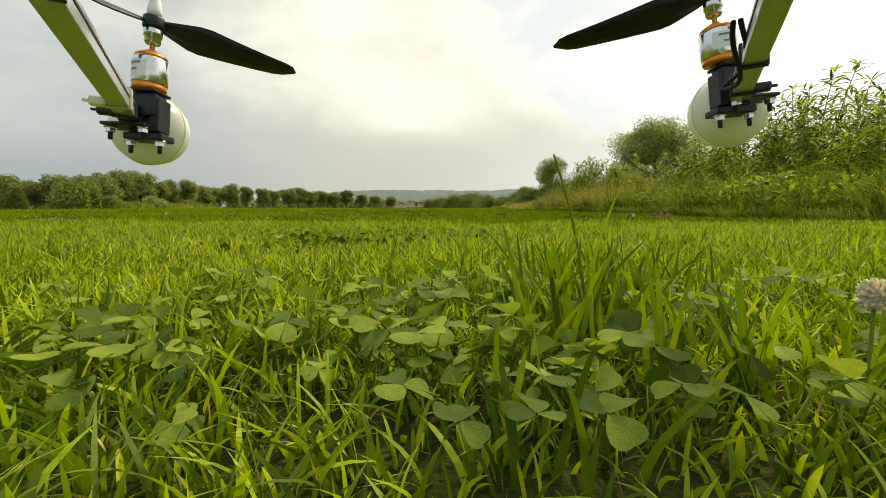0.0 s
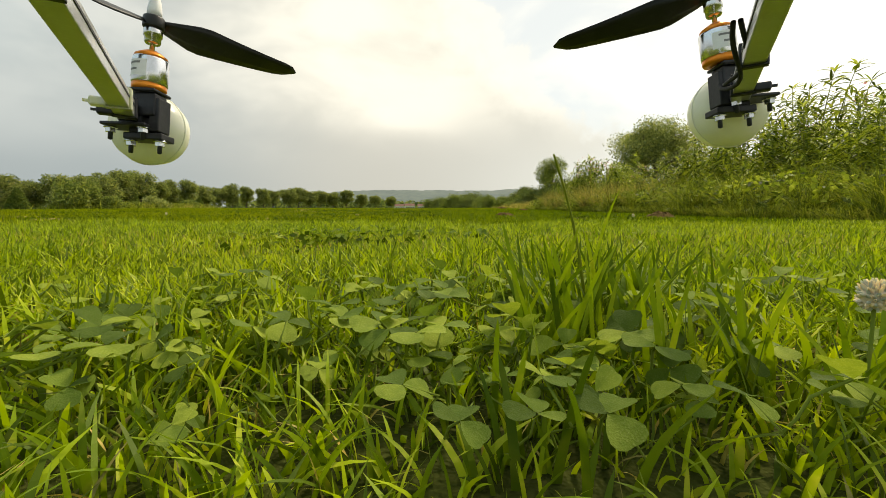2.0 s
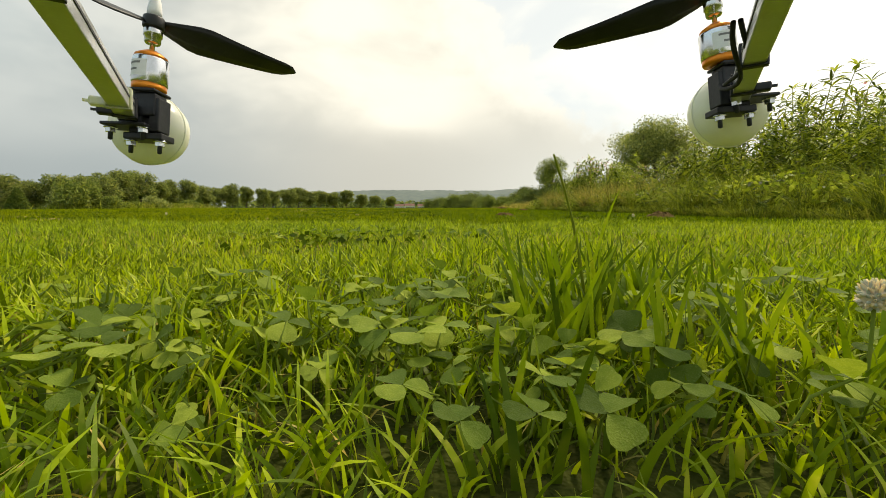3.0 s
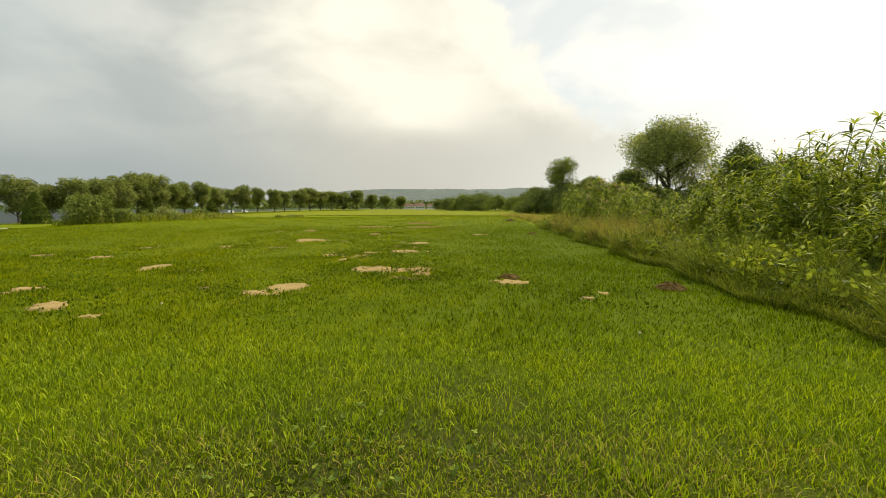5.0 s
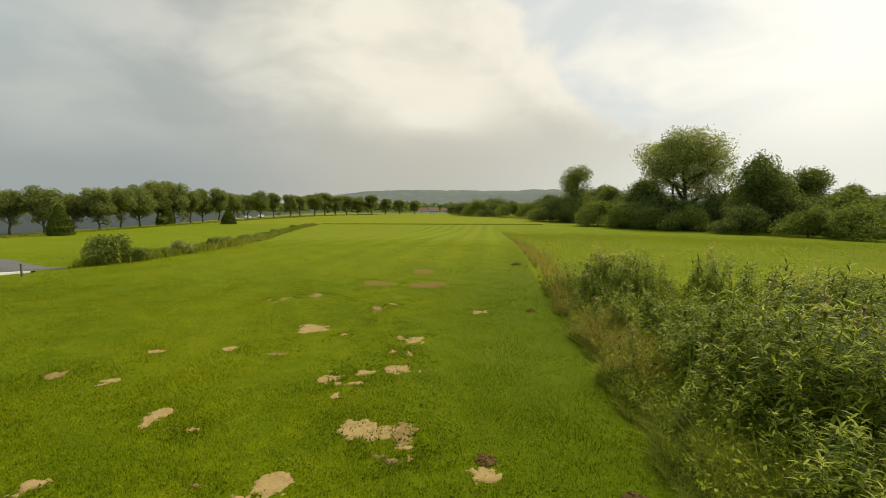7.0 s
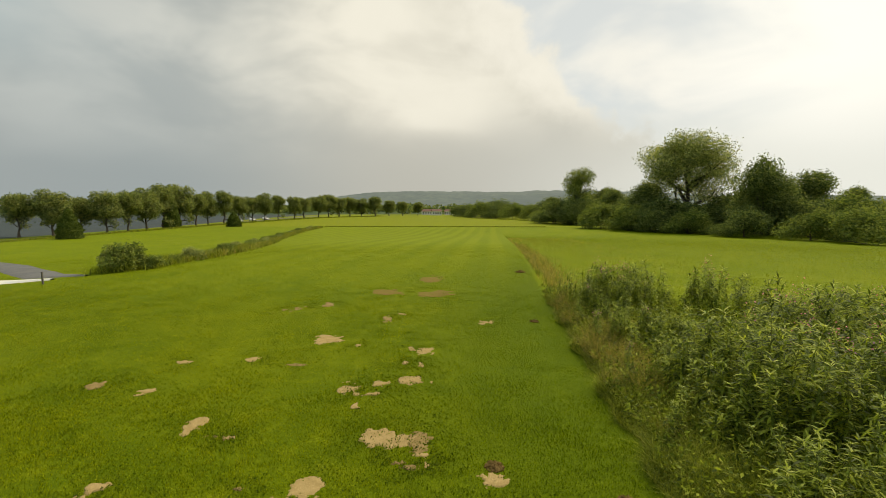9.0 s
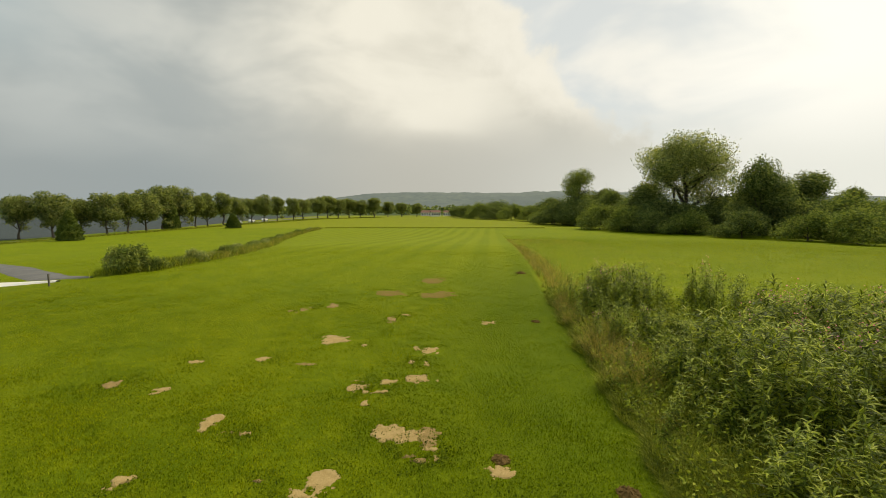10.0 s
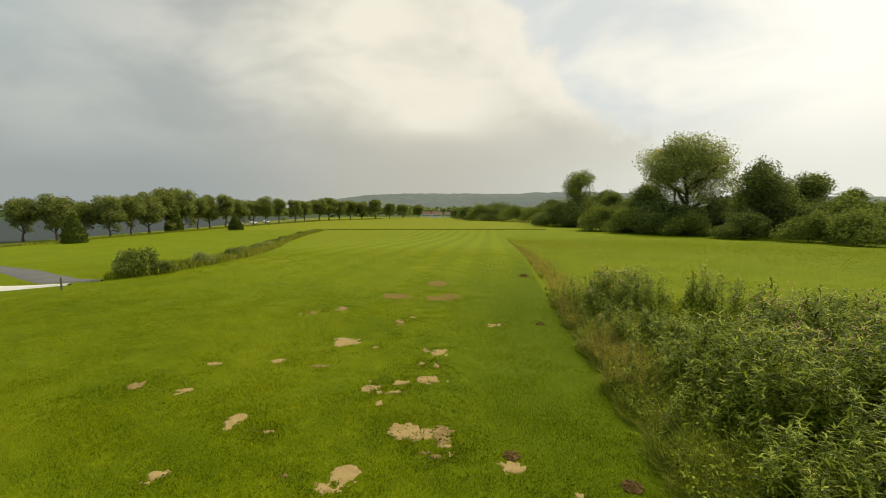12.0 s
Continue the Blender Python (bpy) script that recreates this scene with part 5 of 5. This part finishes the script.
# ---------------------------------------------------------------- the multicopter that stands on the grass
def make_drone():
    drone = new("quadcopter")
    drone.matrix_basis = pose(START[0], START[1], 0.142, -5.46, 0, -3.25)
    tagged(drone, "home-built quadcopter with aluminium arms and black propellers", "drone")

    def blade_mesh(way):
        bm = bmesh.new()
        rows = []
        for k in range(15):
            t = k / 14
            r = 0.004 + 0.123 * t
            chord = 0.020 * (0.45 + 1.25 * min(t / 0.25, 1) - 0.62 * t) * (1 if t < 0.9 else math.sqrt(max(0.03, (1 - t) / 0.1)))
            twist = 0.62 - 0.42 * t
            row = []
            for u, th in ((-0.5, 0), (-0.2, 1), (0.2, 0.8), (0.5, 0), (0.2, -0.3), (-0.2, -0.4)):
                y, z = u * chord, th * 0.0012
                row.append(bm.verts.new((r, (y * math.cos(twist) - z * math.sin(twist)) * way, y * math.sin(twist) + z * math.cos(twist) + 0.006 * t * t)))
            rows.append(row)
        for a, b in zip(rows, rows[1:]):
            for q in range(6):
                bm.faces.new((a[q], a[(q + 1) % 6], b[(q + 1) % 6], b[q]))
        bm.faces.new(rows[0]), bm.faces.new(rows[-1][::-1])
        return from_bm("propeller_blade", bm, PROP_BLACK)

    nut = from_bm("nut", lathe([(0.0036, 0), (0.0036, 0.0032), (0.002, 0.0036), (0, 0.0036)], 6), STEEL, False)
    washer = from_bm("washer", lathe([(0, 0), (0.0046, 0), (0.0046, 0.0008), (0, 0.0008)], 18), STEEL)
    bolt = from_bm("bolt", lathe([(0, -0.007), (0.0016, -0.0065), (0.0018, 0.004), (0, 0.004)], 10), BLACK_PLASTIC)

    def side(name, mx, base, lean, arm_from, arm_to, prop_angle, ball_at):
        """One front arm with its motor; mx is -1 on the left and 1 on the right."""
        start, end = Vector(arm_from), Vector(arm_to)
        way = (end - start)
        arm_m = Matrix.Translation((start + end) / 2) @ Matrix.Rotation(math.atan2(-way.x, way.y), 4, "Z")
        arm = part("arm", from_bm("arm", block((0.0125, way.length, 0.0125), 0.0008), ALU, False), drone, "square aluminium tube arm", arm_m)
        part("end_cap", from_bm("end_cap", block((0.0131, 0.004, 0.0131), 0.001), BLACK_PLASTIC, False), arm, "black plastic cap", Matrix.Translation((0, -way.length / 2 - 0.001, 0)))
        seam = from_bm("seam", block((0.0006, way.length * 0.96, 0.0014), 0), BLACK_PLASTIC, False)
        part("seam", seam, arm, "", Matrix.Translation((mx * 0.0064, 0, 0.0015)))
        straps = ((0.034, NYLON), (0.012, BLACK_PLASTIC), (0.188, BLACK_PLASTIC), (0.194, BLACK_PLASTIC)) if mx < 0 else ((0.020, BLACK_PLASTIC), (0.075, BLACK_PLASTIC))
        for at, mat in straps:
            ring = join(*[block((a, 0.0045, b), 0.0005, Matrix.Translation((c, 0, d))) for a, b, c, d in ((0.0155, 0.0015, 0, -0.0070), (0.0155, 0.0015, 0, 0.0070), (0.0015, 0.0155, -0.0070, 0), (0.0015, 0.0155, 0.0070, 0))])
            part("cable_tie", from_bm("cable_tie", ring, mat, False), arm, "clear nylon tie" if mat == NYLON else "black cable tie", Matrix.Translation((0, -way.length / 2 + at, 0)))
            if at < (0.1 if mx < 0 else 0.03):
                part("tie_head", from_bm("tie_head", join(block((0.010, 0.007, 0.006), 0.0012), block((0.005, 0.0022, 0.0015), 0, Matrix.Translation((-mx * 0.006, 0, 0)))), mat, False), arm, "", Matrix.Translation((-mx * 0.0115, -way.length / 2 + at, -0.004)))
        if mx > 0:
            for k in range(2):
                loop = [Vector((0.0078 + 0.002 * k + 0.004 * math.sin(t * 7 + k), -way.length / 2 + 0.005 + 0.11 * t, 0.006 - 0.016 * math.sin(t * 3.1) * (0.7 + 0.3 * k))) for t in np.linspace(0, 1, 14)]
                part("cable", tubes("cable", [(loop, [0.0014] * 14)], RUBBER, 8), arm, "black motor cable")

        motor = part("motor", from_bm("motor", lathe([(0, 0.0035), (0.0119, 0.0035), (0.0125, 0.0045), (0.0125, 0.0225), (0.0119, 0.0238), (0, 0.0238)], 40), SILVER), drone, "silver brushless motor", Matrix.Translation(base) @ Matrix.Rotation(lean, 4, "Y"))
        part("base_ring", from_bm("base_ring", lathe([(0, -0.001), (0.0112, -0.001), (0.0120, 0.0005), (0.0120, 0.0034), (0, 0.0034)], 40), ORANGE), motor, "orange anodised base")
        part("top_cone", from_bm("top_cone", lathe([(0.0118, 0.0239), (0.0111, 0.0262), (0.0075, 0.0285), (0.004, 0.0305), (0, 0.0305)], 40), ORANGE), motor, "orange anodised cap")
        bm = bmesh.new()
        rows = [[bm.verts.new((0.01258 * math.cos(a), 0.01258 * math.sin(a), z)) for a in np.linspace(-2.7 + 0.3 * mx, -0.9 + 0.3 * mx, 14)] for z in (0.0075, 0.0200)]
        for k in range(13):
            bm.faces.new((rows[0][k], rows[0][k + 1], rows[1][k + 1], rows[1][k]))
        part("label", from_bm("label", bm, LABEL_WHITE), motor, "white paper label")
        for z, a0, a1 in ((0.0165, -2.35, -1.25), (0.0115, -2.1, -1.45)):
            bm = bmesh.new()
            rows = [[bm.verts.new((0.01266 * math.cos(a + 0.3 * mx), 0.01266 * math.sin(a + 0.3 * mx), z + dz)) for a in np.linspace(a0, a1, 10)] for dz in (0, 0.0016)]
            for k in range(9):
                bm.faces.new((rows[0][k], rows[0][k + 1], rows[1][k + 1], rows[1][k]))
            part("print_bar", from_bm("print_bar", bm, LABEL_GREY), motor, "grey printed line")
        part("shaft", from_bm("shaft", lathe([(0, 0.029), (0.0018, 0.029), (0.0018, 0.066), (0, 0.066)], 14), STEEL), motor, "steel shaft")
        part("collet", from_bm("collet", lathe([(0, 0.0362), (0.0050, 0.0362), (0.0058, 0.0375), (0.0058, 0.0415), (0.0066, 0.042), (0.0066, 0.0470), (0.0056, 0.0478), (0, 0.0478)], 24), STEEL), motor, "steel propeller collet")
        part("spinner", from_bm("spinner", lathe([(0, 0.0572), (0.0052, 0.0572), (0.0052, 0.062), (0.0040, 0.070), (0.0022, 0.0745), (0, 0.0755)], 24), LABEL_WHITE), motor, "white spinner nut")
        prop = part("propeller", from_bm("propeller", lathe([(0, 0.0479), (0.0070, 0.0479), (0.0076, 0.0490), (0.0076, 0.0560), (0.0070, 0.0571), (0, 0.0571)], 28), PROP_BLACK), drone, "black two-bladed propeller", Matrix.Translation(base) @ Matrix.Rotation(lean, 4, "Y"))
        vane = blade_mesh(mx)
        for k in range(2):
            part("propeller_blade", vane, prop, "", Matrix.Translation((0, 0, 0.0525)) @ Matrix.Rotation(prop_angle + k * math.pi, 4, "Z"))

        b = Vector(base)
        off = 0.0 if mx < 0 else 0.007
        mount = part("motor_mount", from_bm("motor_mount", block((0.018, 0.015, 0.018), 0.0015, Matrix.Translation((-mx * 0.001, 0.0, -0.013))), BLACK_PLASTIC, False), drone, "black plastic motor clamp", Matrix.Translation(b + Vector((off, 0, 0))) @ Matrix.Rotation(lean * 0.6, 4, "Y"))
        for piece, size, place in (("top_plate", (0.022, 0.022, 0.0024), (0, 0, -0.0025)), ("side_block", (0.008, 0.015, 0.026), (-mx * 0.0085, 0.001, -0.0205)), ("lower_plate", (0.030, 0.017, 0.0050), (-mx * 0.001, 0.001, -0.0375)),
                                   ("spacer", (0.020, 0.016, 0.012), (mx * 0.002, 0.004, -0.0285)), ("arm_clamp", (0.018, 0.016, 0.010), (mx * 0.010, 0.002, -0.0235)), ("arm_plate", (0.034, 0.020, 0.0026), (mx * 0.0105, -0.004, -0.0300))):
            part(piece, from_bm(piece, block(size, 0.0009), BLACK_PLASTIC, False), mount, "", Matrix.Translation(place))
        for x, y, z in ((mx * 0.0245, -0.006, -0.0314), (-mx * 0.002, -0.008, -0.0314), (mx * 0.0110, -0.002, -0.0404), (-mx * 0.0115, -0.002, -0.0404)):
            at = Matrix.Translation((x, y, z)) @ Matrix.Rotation(math.pi, 4, "X")
            part("washer", washer, mount, "", at)
            part("nut", nut, mount, "steel lock nut", at @ Matrix.Translation((0, 0, 0.0008)))
            part("bolt", bolt, mount, "", Matrix.Translation((x, y, z - 0.003)))
        part("landing_ball", from_bm("landing_ball", lathe([(0, -0.0300), (0.0085, -0.0288), (0.0163, -0.0252), (0.0230, -0.0193), (0.0276, -0.0118), (0.0298, -0.0035), (0.0300, 0.0), (0.0298, 0.0035), (0.0276, 0.0118), (0.0230, 0.0193), (0.0163, 0.0252), (0.0085, 0.0288), (0, 0.0300)], 40), CREAM), drone, "cream translucent plastic ball", Matrix.Translation(ball_at) @ Matrix.Rotation(math.pi / 2, 4, "X"))
        part("ball_seam", from_bm("ball_seam", lathe([(0.0300, -0.0008), (0.0306, -0.0005), (0.0306, 0.0005), (0.0300, 0.0008)], 48), CREAM), drone, "moulded seam", Matrix.Translation(ball_at) @ Matrix.Rotation(math.pi / 2, 4, "X"))

    side("left", -1, (-0.2305, 0.350, 0.1246), radians(4.0), (-0.2390, 0.338, 0.1035), (-0.004, -0.125, 0.1045), 0.92, (-0.2530, 0.386, 0.1030))
    side("right", 1, (0.2141, 0.345, 0.1438), radians(-7.0), (0.2235, 0.336, 0.1200), (-0.019, -0.115, 0.1150), math.pi - 0.615, (0.2420, 0.380, 0.1170))
    part("centre_plate", from_bm("centre_plate", block((0.13, 0.12, 0.004), 0.0008, Matrix.Translation((0, -0.14, 0.100))), BLACK_PLASTIC, False), drone, "black centre plate")
    leg = from_bm("leg", lathe([(0, -0.2625), (0.005, -0.2625), (0.005, 0), (0, 0)], 12), BLACK_PLASTIC)
    for x in (-0.055, 0.055):
        for y in (-0.09, -0.19):
            part("leg", leg, drone, "", Matrix.Translation((x, y, 0.0985 + 0.0)))


make_drone()
